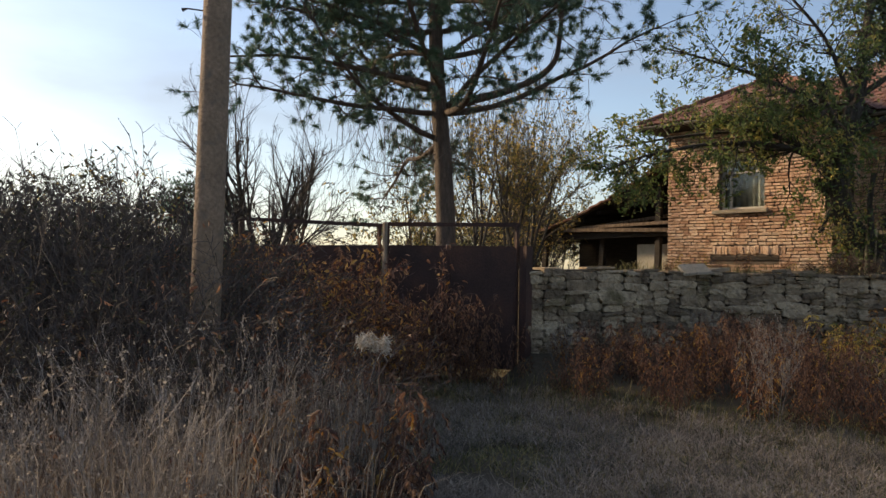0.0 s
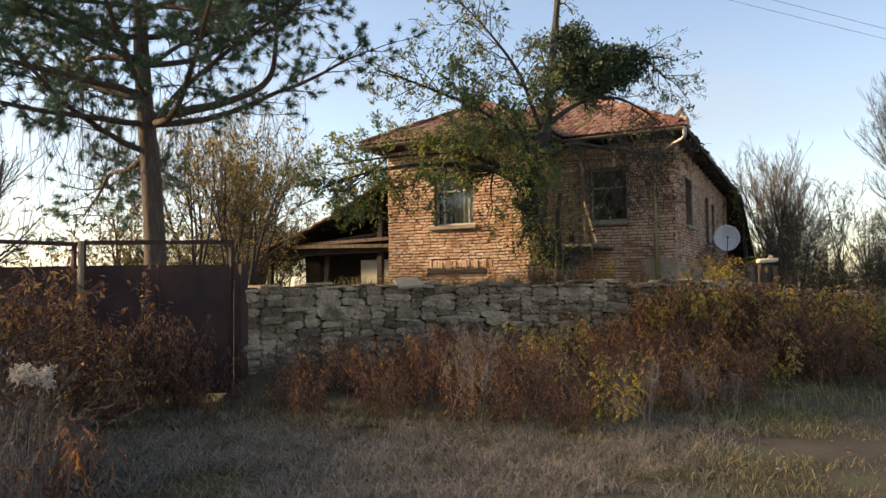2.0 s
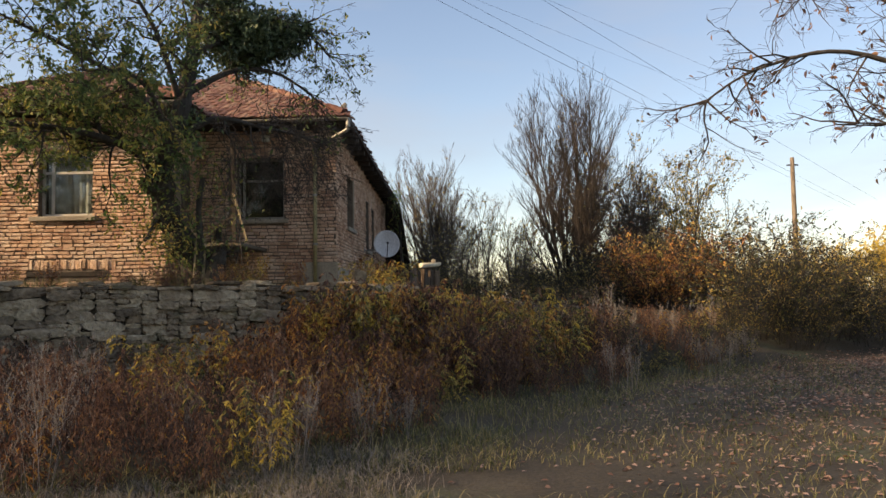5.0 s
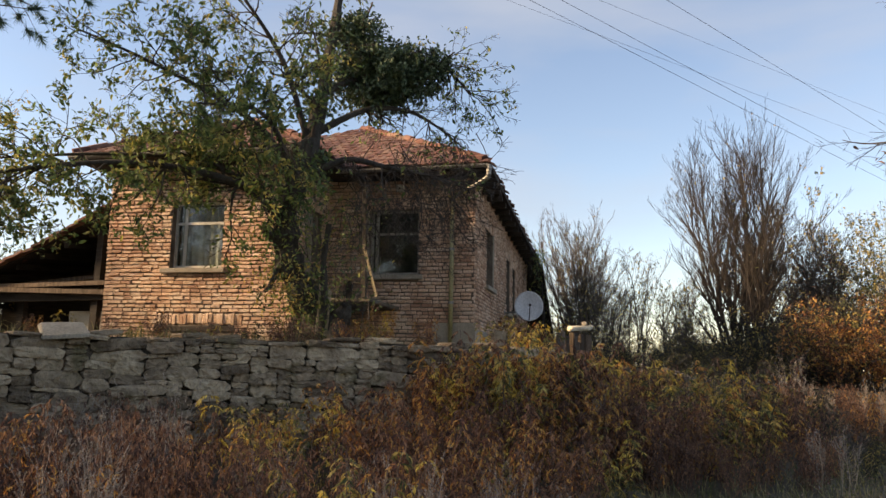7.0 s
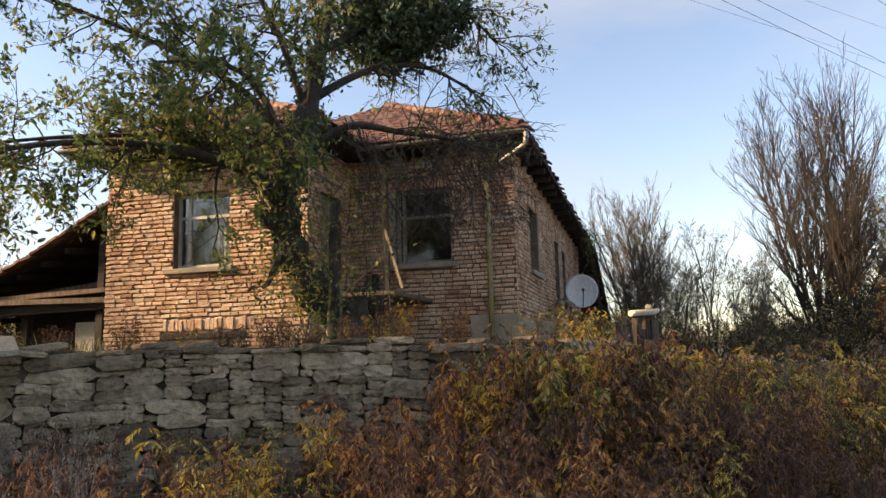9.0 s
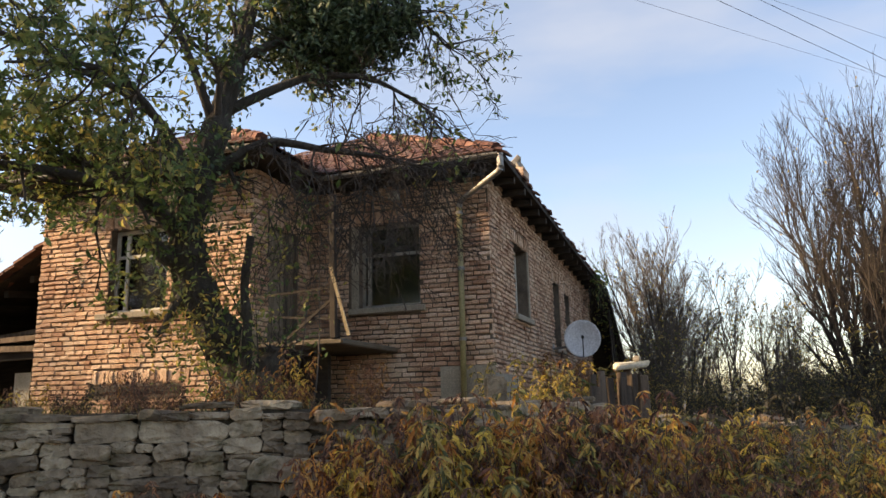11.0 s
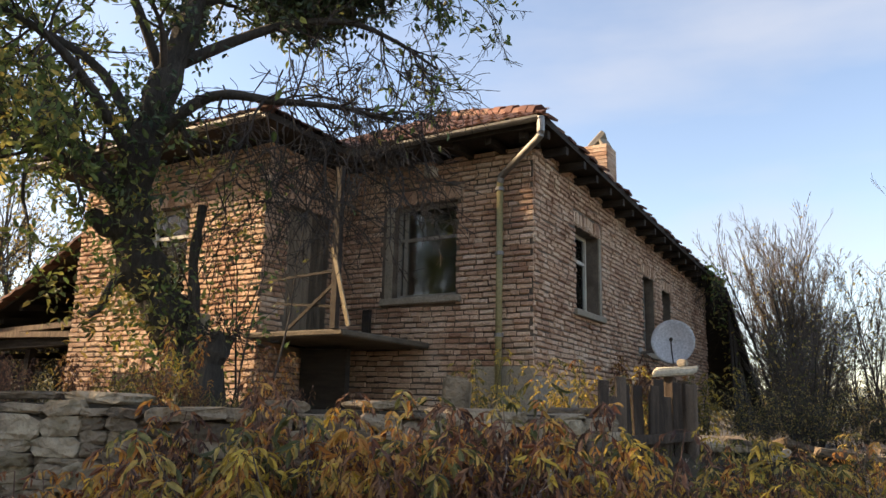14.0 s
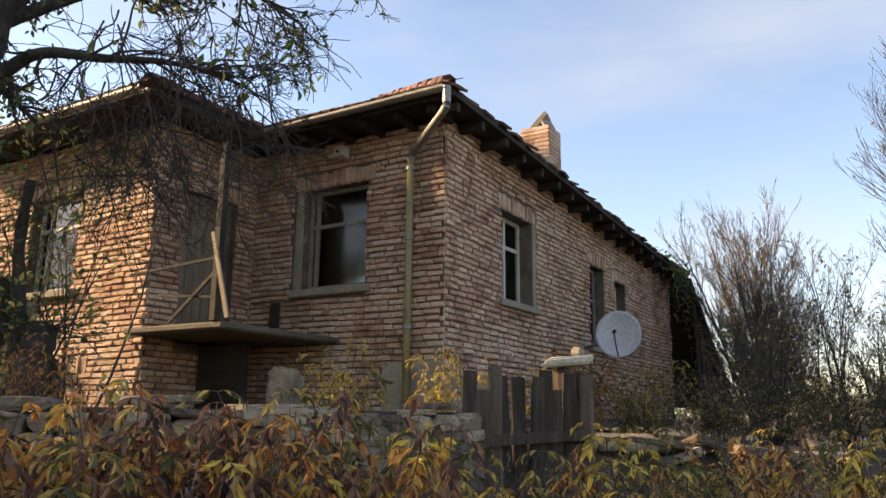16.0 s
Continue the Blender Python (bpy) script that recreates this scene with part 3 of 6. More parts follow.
# balcony
balcony = part("balcony_slab", bevelled(Geo().box((XP + 0.02, 17.88, 2.87), (-4.10, YM - 0.03, 2.95)), "balcony_slab", M_OLDCONCRETE, 0.02), None, house, "thin grey concrete balcony slab")
part("balcony_post", Geo().beam((-4.24, 17.9, 2.96), (-4.30, 17.95, 5.0), 0.08, 0.08, (0, 1, 0)), M_DARKWOOD, house, "dark weathered wooden post")
part("balcony_rail", Geo().beam((-4.26, 17.91, 3.66), (XP + 0.03, 17.9, 3.58), 0.025, 0.03), M_DARKWOOD, house)
part("balcony_rail", Geo().beam((-4.25, 17.91, 3.22), (-5.2, 17.9, 3.30), 0.025, 0.03), M_DARKWOOD, house)
part("brace", Geo().beam((-4.26, 17.89, 3.5), (-4.95, 17.89, 2.98), 0.025, 0.04), M_DARKWOOD, house)
part("brace", Geo().beam((-4.24, 17.80, 3.92), (-3.98, 17.84, 2.97), 0.03, 0.045), M_PALEWOOD, house, "pale broken lath")
part("cellar_wall", Geo().box((-5.7, 19.0, 1.8), (-4.9, 19.1, 2.82)), M_DARKWOOD, house)

# satellite dish on the side wall
dish = thing("satellite_dish", "round pale grey satellite dish on a wall bracket", "satellite dish")
g = Geo()
md = look((-1.87, 24.3, 3.32), (-0.3, 15.0, 4.8))
rings, fs = [], []
for i in range(9):
    r = 0.368 * i / 8
    for k in range(32):
        an = 2 * math.pi * k / 32
        rings.append(md @ Vector((r * math.cos(an), r * math.sin(an) * 1.06, 0.10 - 0.75 * r * r)))
for i in range(8):
    for k in range(32):
        fs.append((i * 32 + k, i * 32 + (k + 1) % 32, (i + 1) * 32 + (k + 1) % 32, (i + 1) * 32 + k))
g.add(rings, fs)
bowl = part("bowl", g, M_DISH, dish, smooth=True)
solid = bowl.modifiers.new("thick", "SOLIDIFY")
solid.thickness = 0.012
part("feed_arm", Geo().tube([md @ Vector((0, -0.38, 0.0)), md @ Vector((0, -0.24, -0.30)), md @ Vector((0, -0.08, -0.42))], 0.012, 6), M_DARKWOOD, dish)
part("receiver", Geo().tube([md @ Vector((0, -0.09, -0.44)), md @ Vector((0, -0.05, -0.36))], 0.03, 8), M_DARKWOOD, dish)
part("bracket", Geo().tube([md @ Vector((0, 0, 0.12)), (-2.0, 24.5, 3.2), (-2.56, 24.6, 3.15)], 0.025, 8), M_ZINC, dish)
part("wall_plate", Geo().box((-2.605, 24.5, 3.05), (-2.53, 24.7, 3.25)), M_ZINC, dish)

# rear lean-to, its dark roof edge showing past the house
leanto = thing("lean_to", "dark collapsing lean-to against the back of the house", "shed")
part("roof", Geo().add([(-9.5, 30.25, 5.3), (-2.0, 30.25, 5.2), (-1.75, 33.2, 2.4), (-9.5, 33.2, 2.4), (-9.5, 30.25, 5.1), (-2.0, 30.25, 5.0), (-1.75, 33.2, 2.25), (-9.5, 33.2, 2.25)], [(0, 1, 2, 3), (7, 6, 5, 4), (0, 4, 5, 1), (1, 5, 6, 2), (2, 6, 7, 3), (3, 7, 4, 0)]), M_DARKWOOD, leanto)
for k in range(8):
    y = 30.6 + k * 0.34
    z = 4.9 - (y - 30.5) * 0.98
    part("board", Geo().beam((-2.05, y, z - 0.12), (-2.0 + 0.08 * math.sin(k * 2.1), y, 1.7), 0.30, 0.03, (1, 0, 0)), M_DARKWOOD, leanto)

# ruined shed beside the house
shed = thing("shed", "collapsing open wooden shed with sagging tile roof", "shed")
SA, SB = Vector((-9.95, 0, 5.05)), Vector((-15.2, 0, 3.0))
g = Geo()
n = 10
for k in range(n):
    for yy, dz in ((18.7, 0.0), (23.5, 0.5)):
        for q in (k, k + 1):
            p = SA.lerp(SB, q / n)
            sag = -0.25 * math.sin(math.pi * q / n)
            g.v.append((p.x, yy, p.z + sag + dz))
    b = 4 * k
    g.f += [(b, b + 1, b + 3, b + 2)]
bm = bmesh.new()
sheet = g.mesh("roof", M_DARKWOOD)
bm.from_mesh(sheet)
bmesh.ops.remove_doubles(bm, verts=bm.verts[:], dist=0.001)
bm.to_mesh(sheet)
bm.free()
roof_sheet = part("roof", sheet, None, shed)
sol = roof_sheet.modifiers.new("thick", "SOLIDIFY")
sol.thickness = 0.10
for k in range(24):
    p = SA.lerp(SB, (k + 0.5) / 24)
    sag = -0.25 * math.sin(math.pi * (k + 0.5) / 24)
    part("edge_tile", Geo().box((-0.14, -0.2, -0.02), (0.13, 0.2, 0.03), pose(p.x, 18.72, p.z + sag + 0.06, rng.uniform(-5, 5), -21 + rng.uniform(-6, 6), rng.uniform(-7, 7))), M_TILE, shed)
for k in range(9):
    p = SA.lerp(SB, k / 9 + 0.04)
    part("rafter", Geo().beam((p.x, 18.85, p.z - 0.32), (p.x, 23.2, p.z + 0.12), 0.10, 0.12), M_DARKWOOD, shed)
part("lower_beam", Geo().beam((-15.0, 19.0, 3.02), (-9.95, 18.9, 3.10), 0.18, 0.16), M_DARKWOOD, shed)
part("lower_beam", Geo().beam((-13.6, 18.75, 3.24), (-9.95, 18.8, 3.16), 0.14, 0.10), M_FENCEWOOD, shed)
part("fallen_pole", Geo().beam((-13.0, 18.8, 3.30), (-10.0, 18.85, 3.38), 0.10, 0.09), M_FENCEWOOD, shed)
part("fallen_pole", Geo().beam((-14.2, 19.3, 3.25), (-10.1, 19.3, 3.62), 0.10, 0.09), M_FENCEWOOD, shed)
for x, y0 in ((-14.6, 19.0), (-12.6, 19.2), (-10.6, 19.0)):
    part("post", Geo().beam((x, y0, 1.8), (x + 0.05, y0, 3.0 if x < -11 else 4.5), 0.15, 0.15, (0, 1, 0)), M_DARKWOOD, shed)
part("cream_wall", Geo().box((-11.45, 19.3, 1.8), (-9.9, 19.45, 2.80)), M_CREAM, shed, "cream plastered low wall")
part("gable_board", Geo().add([(-14.8, 21.25, 3.5), (-9.9, 21.25, 3.5), (-9.9, 21.25, 5.05), (-14.8, 21.2, 3.55), (-14.8, 21.32, 3.5), (-9.9, 21.32, 3.5), (-9.9, 21.32, 5.05), (-14.8, 21.3, 3.55)], [(0, 1, 2, 3), (7, 6, 5, 4)]), M_DARKWOOD, shed)
part("back_wall", Geo().box((-15.0, 21.3, 1.8), (-9.85, 21.45, 3.6)), M_DARKWOOD, shed)

# gate
gate = thing("gate", "rusted sheet-steel double gate with open top rail", "gate")
GA, GB, GC = Vector((-6.92, 9.06, 0)), Vector((-8.62, 7.80, 0)), Vector((-10.62, 6.34, 0))


def leaf_gate(a, b, lean, rail_z0, rail_z1):
    d = (b - a).normalized()
    nrm = Vector((-d.y, d.x, 0))
    p = part("panel", Geo().beam(a + d * 0.04 + Vector((0, 0, 1.42)), b - d * 0.04 + Vector((0, 0, 1.42 + lean)), 0.012, 1.86), M_RUST, gate, "dark rusted sheet panel")
    for s in (0.02, 0.5, 0.98):
        q = a.lerp(b, s)
        part("upright", Geo().beam(q + Vector((0, 0, 0.3)), q + Vector((0, 0, rail_z0 + (rail_z1 - rail_z0) * s if s != 0.5 else 2.36)), 0.05, 0.05, (0, 1, 0)), M_RUST, gate)
    part("top_rail", Geo().beam(a + Vector((0, 0, rail_z0)), b + Vector((0, 0, rail_z1)), 0.05, 0.06), M_RUST, gate)
    part("cross_bar", Geo().beam(a + nrm * -0.03 + Vector((0, 0, 1.5)), b + nrm * -0.03 + Vector((0, 0, 1.5)), 0.03, 0.05), M_RUST, gate)
    part("cross_bar", Geo().beam(a + nrm * -0.03 + Vector((0, 0, 2.33)), b + nrm * -0.03 + Vector((0, 0, 2.33 + lean)), 0.03, 0.05), M_RUST, gate)


leaf_gate(GA, GB, 0.0, 2.68, 2.68)
leaf_gate(GB + (GC - GB) * 0.015, GC, -0.03, 2.66, 2.76)
gate_side = (GA - GB).normalized()
part("gate_post", Geo().beam(GA + gate_side * 0.10 + Vector((0, 0, 0.2)), GA + gate_side * 0.10 + Vector((0, 0, 2.36)), 0.14, 0.14, (0, 1, 0)), M_RUST, gate)
stake = part("wooden_stake", bevelled(Geo().beam((-8.50, 7.72, 0.35), (-8.52, 7.73, 2.70), 0.075, 0.06, (0, 1, 0)), "wooden_stake", M_GREYWOOD, 0.012), None)
tagged(stake, "weathered split wooden stake holding the gate shut", "stake")

# utility pole near the road, and the far one with its wires
pole = thing("utility_pole", "tall stained concrete utility pole beside tall grass", "utility pole")
PB = Vector((-4.805, 3.01, 0.2))
part("shaft", Geo().tube([PB, PB + Vector((0.02, 0.03, 2.5)), PB + Vector((0.05, 0.07, 6)), PB + Vector((0.08, 0.12, 9.0))], [0.118, 0.112, 0.098, 0.088], 20), M_CONCRETE, pole, smooth=True)
part("hook", Geo().tube([PB + Vector((0.0, -0.02, 3.75)), PB + Vector((-0.14, -0.12, 3.78)), PB + Vector((-0.17, -0.15, 3.77))], [0.006, 0.006, 0.016], 6), M_DARKTWIG, pole)
far_pole = thing("far_utility_pole", "thin grey utility pole far along the lane", "utility pole")
part("shaft", Geo().tube([(17.5, 36.0, 0.5), (17.5, 36.0, 8.6)], [0.16, 0.11], 10), M_GREYWOOD, far_pole, smooth=True)
part("crossarm", Geo().beam((17.2, 36.0, 8.2), (17.8, 36.0, 8.2), 0.06, 0.07), M_DARKWOOD, far_pole)
wires = thing("overhead_wires", "thin dark overhead wires across the sky", "wires")


def wire(a, b, sag, r=0.004):
    a, b = Vector(a), Vector(b)
    pts = [a.lerp(b, k / 24) - Vector((0, 0, sag * 4 * (k / 24) * (1 - k / 24))) for k in range(25)]
    part("wire", Geo().tube(pts, r, 5), M_DARKTWIG, wires)


# fence, capped post and slabs at the end of the retaining wall
fence = thing("plank_fence", "short run of weathered grey upright fence planks", "fence")
for k in range(9):
    s = k / 8
    x, y = -0.72 + 0.38 * s, 17.2 + 1.05 * s
    part("plank", bevelled(Geo().beam((x, y, 1.0), (x + rng.uniform(-0.06, 0.06), y + rng.uniform(-0.03, 0.03), 2.30 + rng.uniform(-0.18, 0.08)), rng.uniform(0.125, 0.165), 0.028, (0.94, -0.34, 0)), "plank", M_FENCEWOOD, 0.005), None, fence)
part("rail", Geo().beam((-0.66, 17.15, 1.80), (-0.24, 18.35, 1.84), 0.05, 0.08), M_FENCEWOOD, fence)
part("rail", Geo().beam((-0.66, 17.15, 1.25), (-0.24, 18.35, 1.25), 0.05, 0.08), M_FENCEWOOD, fence)
capped = thing("capped_post", "bundle of grey stakes capped with a pale flat stone", "post")
for dx, dy, h in ((0, 0, 2.40), (0.11, 0.05, 2.36), (-0.09, 0.04, 2.38), (0.19, 0.02, 2.33)):
    part("stake", bevelled(Geo().beam((-0.42 + dx, 18.36 + dy, 1.1), (-0.42 + dx, 18.36 + dy, h), 0.10, 0.09, (0, 1, 0)), "stake", M_FENCEWOOD, 0.012), None, capped)


def rock(rng, sx, sy, sz, name, mat, segs=2, rough=0.16):
    """An irregular stone block with worn edges, about its centre."""
    bm = bmesh.new()
    bmesh.ops.create_cube(bm, size=1.0)
    for v in bm.verts:
        v.co = Vector((v.co.x * sx * (1 + rng.uniform(-rough, rough)), v.co.y * sy * (1 + rng.uniform(-rough, rough)), v.co.z * sz * (1 + rng.uniform(-rough, rough))))
    bmesh.ops.bevel(bm, geom=bm.edges[:], offset=min(sx, sy, sz) * 0.2, segments=segs, affect="EDGES", clamp_overlap=True)
    me = bpy.data.meshes.new(name)
    bm.to_mesh(me)
    bm.free()
    me.materials.append(mat)
    return me


part("cap_stone", rock(rng, 0.38, 0.34, 0.085, "cap_stone", M_CREAM, 2, 0.3), None, capped, "pale yellowish flat cap stone", matrix=pose(-0.38, 18.38, 2.45, 3, -4, 20))
part("cap_pebble", rock(rng, 0.10, 0.10, 0.07, "cap_pebble", M_PLASTER), None, capped, matrix=pose(-0.30, 18.38, 2.53, 0, 5, 0))
standing = part("standing_stone", rock(rng, 0.21, 0.15, 0.50, "standing_stone", M_STONE, 3, 0.1), None, matrix=pose(-1.50, 16.08, 2.03, 0, 3, 20))
tagged(standing, "upright rounded grey stone set on the wall", "stone")
slab = part("loose_slab", rock(rng, 0.44, 0.36, 0.045, "loose_slab", M_PLASTER, 2, 0.08), None, matrix=pose(-5.50, 11.72, 2.06, 24, -4, 48))
tagged(slab, "pale flat slab lying loose on the wall top", "slab")
for k in range(9):
    s = k / 8
    x, y = -0.1 + 1.6 * s + rng.uniform(-0.15, 0.15), 18.7 + 1.9 * s + rng.uniform(-0.15, 0.15)
    o = part("fallen_slab", rock(rng, rng.uniform(0.35, 0.7), rng.uniform(0.24, 0.36), rng.uniform(0.05, 0.09), "fallen_slab", M_STONE, 2, 0.12), None, matrix=pose(x, y, z_at(x, y) + 0.03 + 0.05 * (k % 2), rng.uniform(-16, 16), rng.uniform(-14, 14), 50 + rng.uniform(-25, 25)))
    tagged(o, "grey flat slab fallen beside the bank", "slab", "slabs fallen on the bank")
plank = part("leaning_plank", bevelled(Geo().beam((-4.2, 15.71, 1.85), (-4.19, 15.83, 2.88), 0.19, 0.05, (0.5, -0.8, 0)), "leaning_plank", M_PALEWOOD, 0.01), None)
tagged(plank, "pale broken plank leaning beside the fruit tree", "plank")
plank2 = part("leaning_plank", bevelled(Geo().beam((-4.37, 15.76, 1.85), (-4.28, 15.88, 2.76), 0.09, 0.05, (0.5, -0.8, 0)), "leaning_plank", M_PALEWOOD, 0.01), None)
tagged(plank2, "narrow pale plank leaning beside the fruit tree", "plank")

# ---- plants: tools ----


def leaf_mesh(name, mat, pos, size, seed, aspect=0.40, flat=0.0, droop=0.25, ways=None, curl=0.13):
    """Folded four-cornered leaves at the given places, one mesh."""
    r = np.random.RandomState(seed)
    n = len(pos)
    d = r.normal(size=(n, 3))
    d[:, 2] = d[:, 2] * (1 - flat) - droop
    if ways is not None:
        d = np.asarray(ways) + d * 0.16
    d /= np.linalg.norm(d, axis=1)[:, None] + 1e-9
    up = r.normal(size=(n, 3)) * (1 - 0.8 * flat)
    up[:, 2] += 0.9
    s = np.cross(d, up)
    s /= np.linalg.norm(s, axis=1)[:, None] + 1e-9
    nrm = np.cross(s, d)
    ln = size * r.uniform(0.6, 1.35, n)[:, None]
    p = np.asarray(pos)
    q1 = p + d * ln * 0.30 + nrm * ln * 0.05
    q2 = p + d * ln * 0.68 + nrm * ln * 0.03
    tip = p + d * ln - nrm * ln * curl
    side = s * ln * aspect * 0.5
    rise = nrm * ln * 0.05
    v = np.stack([p, q1 + side + rise, q1 - side + rise, q2 + side * 0.85 + rise, q2 - side * 0.85 + rise, tip, q1, q2], 1).reshape(-1, 3)
    k = np.arange(n)[:, None] * 8
    f = np.concatenate([k + np.array([[0, 1, 3, 7]]), k + np.array([[0, 7, 4, 2]])]).tolist() + np.concatenate([k + np.array([[3, 5, 7]]), k + np.array([[7, 5, 4]])]).tolist()
    me = bpy.data.meshes.new(name)
    me.from_pydata(v.tolist(), [], [tuple(q) for q in f])
    me.materials.append(mat)
    return me


def blade_mesh(name, mat, base, tall, seed, width=0.006, lean=0.35, bend=0.35):
    """Grass blades of three joints, bending over."""
    r = np.random.RandomState(seed)
    n = len(base)
    h = tall * r.uniform(0.5, 1.2, n)[:, None]
    an = r.uniform(0, 2 * math.pi, n)
    out = np.stack([np.cos(an), np.sin(an), np.zeros(n)], 1)
    side = np.stack([-np.sin(an), np.cos(an), np.zeros(n)], 1) * width * r.uniform(0.6, 1.5, n)[:, None]
    ln = (np.abs(r.normal(0, lean, n)))[:, None]
    bd = (np.abs(r.normal(0, bend, n)))[:, None]
    z = np.array([0, 0, 1.0])
    p0 = np.asarray(base)
    p1 = p0 + (z * 0.5 + out * ln * 0.35) * h
    p2 = p0 + (z * 0.85 + out * (ln * 0.75 + bd * 0.25)) * h
    p3 = p0 + (z * (0.98 - 0.25 * np.minimum(bd, 1.2)) + out * (ln + bd * 0.65)) * h
    v = np.stack([p0 - side, p0 + side, p1 - side * 0.9, p1 + side * 0.9, p2 - side * 0.6, p2 + side * 0.6, p3], 1).reshape(-1, 3)
    k = np.arange(n)[:, None] * 7
    quads = np.concatenate([k + np.array([[0, 1, 3, 2]]), k + np.array([[2, 3, 5, 4]])]).tolist()
    tris = (k + np.array([[4, 5, 6]])).tolist()
    me = bpy.data.meshes.new(name)
    me.from_pydata(v.tolist(), [], quads + tris)
    me.materials.append(mat)
    return me


def grow(rng, start, way, length, radius, levels, kids, spread, wiggle=0.12, lift=0.0, ratio=0.6, first=0.3, thin=0.003):
    """A branching skeleton: rows of (level, points, radii)."""
    rows, todo = [], [(Vector(start), Vector(way).normalized(), length, radius, 0)]
    while todo:
        p, d, ln, r, lv = todo.pop()
        n = 7 if lv == 0 else (5 if lv == 1 else 4)
        pts, rr = [p.copy()], [r]
        for k in range(n):
            d = (d + Vector((rng.gauss(0, wiggle), rng.gauss(0, wiggle), rng.gauss(0, wiggle) + lift))).normalized()
            p = p + d * ln / n
            pts.append(p.copy())
            rr.append(max(thin, r * (1 - 0.75 * (k + 1) / n)))
        rows.append((lv, pts, rr))
        if lv < levels:
            for _ in range(kids[lv]):
                s = rng.uniform(first, 1.0)
                i = min(int(s * n), n - 1)
                q = pts[i].lerp(pts[i + 1], s * n - i)
                ax = (pts[i + 1] - pts[i]).normalized()
                w = Vector((rng.gauss(0, 1), rng.gauss(0, 1), rng.gauss(0, 1)))
                w = (w - ax * w.dot(ax)).normalized()
                an = radians(rng.uniform(0.6, 1.3) * spread)
                todo.append((q, ax * math.cos(an) + w * math.sin(an), ln * ratio * rng.uniform(0.6, 1.15) * (1.15 - 0.5 * s), max(thin, rr[i] * 0.6), lv + 1))
    return rows


def wood(rows, lo=0, hi=9, sides=(8, 6, 4, 3, 3)):
    g = Geo()
    for lv, pts, rr in rows:
        if lo <= lv <= hi:
            g.tube(pts, rr, sides[min(lv, 4)], caps=lv == 0)
    return g


def along(rng, rows, count, lo=1, tip=0.25, jitter=0.03):
    """Places on the outer branches."""
    pool = [r for r in rows if r[0] >= lo]
    w = [sum((r[1][k + 1] - r[1][k]).length for k in range(len(r[1]) - 1)) for r in pool]
    out = []
    for lv, pts, rr in rng.choices(pool, w, k=count):
        s = rng.uniform(tip, 1.0) * (len(pts) - 1)
        i = min(int(s), len(pts) - 2)
        q = pts[i].lerp(pts[i + 1], s - i)
        out.append((q.x + rng.gauss(0, jitter), q.y + rng.gauss(0, jitter), q.z + rng.gauss(0, jitter)))
    return out


# ---- plants: trees ----
def plant(name, label, category, at=None, group=""):
    return thing(name, label, category, group, at=at)


# fruit tree behind the wall: right, depth and up from its foot
TREE = Matrix.Translation((-3.75, 15.15, 1.85)) @ Matrix.Rotation(math.atan2(0.43, 0.9), 4, "Z")
BOUGHS = [
    ([(-0.05, 1.05, -0.05), (-0.22, 1.0, 0.6), (-0.64, 0.75, 1.35), (-0.76, 0.5, 2.0), (-0.50, 0.3, 3.0), (-0.32, 0.5, 4.0), (-0.15, 0.8, 5.2), (0.0, 0.9, 6.6)], 0.25, 0.05),
    ([(-0.76, 0.55, 1.9), (-1.1, 0.2, 2.3), (-1.8, -0.1, 2.52), (-2.9, -0.4, 2.55), (-4.1, -0.5, 2.35), (-4.8, -0.5, 2.1)], 0.10, 0.014),
    ([(-0.76, 0.5, 1.95), (-1.2, 0.6, 2.5), (-2.1, 0.6, 2.9), (-3.4, 0.6, 2.9), (-4.8, 0.5, 2.7)], 0.08, 0.015),
    ([(-0.65, 0.4, 2.5), (-1.1, 0.3, 3.3), (-1.9, 0.2, 3.8), (-3.0, 0.2, 4.3), (-3.9, 0.1, 4.6)], 0.07, 0.012),
    ([(-0.48, 0.35, 3.2), (-0.9, 0.0, 4.3), (-1.5, -0.3, 5.1), (-2.2, -0.3, 5.9)], 0.06, 0.012),
    ([(-0.58, 0.35, 2.6), (0.05, 0.2, 2.98), (0.75, 0.1, 2.88), (1.3, 0.0, 2.78), (1.9, -0.1, 2.6)], 0.075, 0.012),
    ([(-0.42, 0.4, 3.4), (0.4, 0.8, 4.0), (1.1, 0.9, 4.1), (1.6, 0.9, 3.9), (2.1, 0.9, 3.55)], 0.07, 0.012),
    ([(-0.30, 0.5, 4.1), (0.6, 1.0, 4.8), (1.3, 1.0, 5.0), (1.8, 0.9, 4.9), (2.2, 0.9, 4.5)], 0.06, 0.012),
    ([(-0.68, 0.45, 2.3), (-0.9, -0.4, 3.0), (-1.3, -0.9, 3.3), (-2.0, -1.2, 3.2)], 0.07, 0.012),
]
rng = random.Random(5)
fruit = plant("fruit_tree", "old leaning fruit tree with thinning green leaves", "tree")
leafy_places, bare_rows, all_rows = [], [], []


def smooth_line(pts, m, n=5):
    pts = [m @ Vector(p) for p in pts]
    out = []
    for k in range(len(pts) - 1):
        a, b, c, d = pts[max(k - 1, 0)], pts[k], pts[k + 1], pts[min(k + 2, len(pts) - 1)]
        for i in range(n):
            t = i / n
            out.append(0.5 * ((2 * b) + (c - a) * t + (2 * a - 5 * b + 4 * c - d) * t * t + (3 * b - a - 3 * c + d) * t ** 3))
    return out + [pts[-1]]


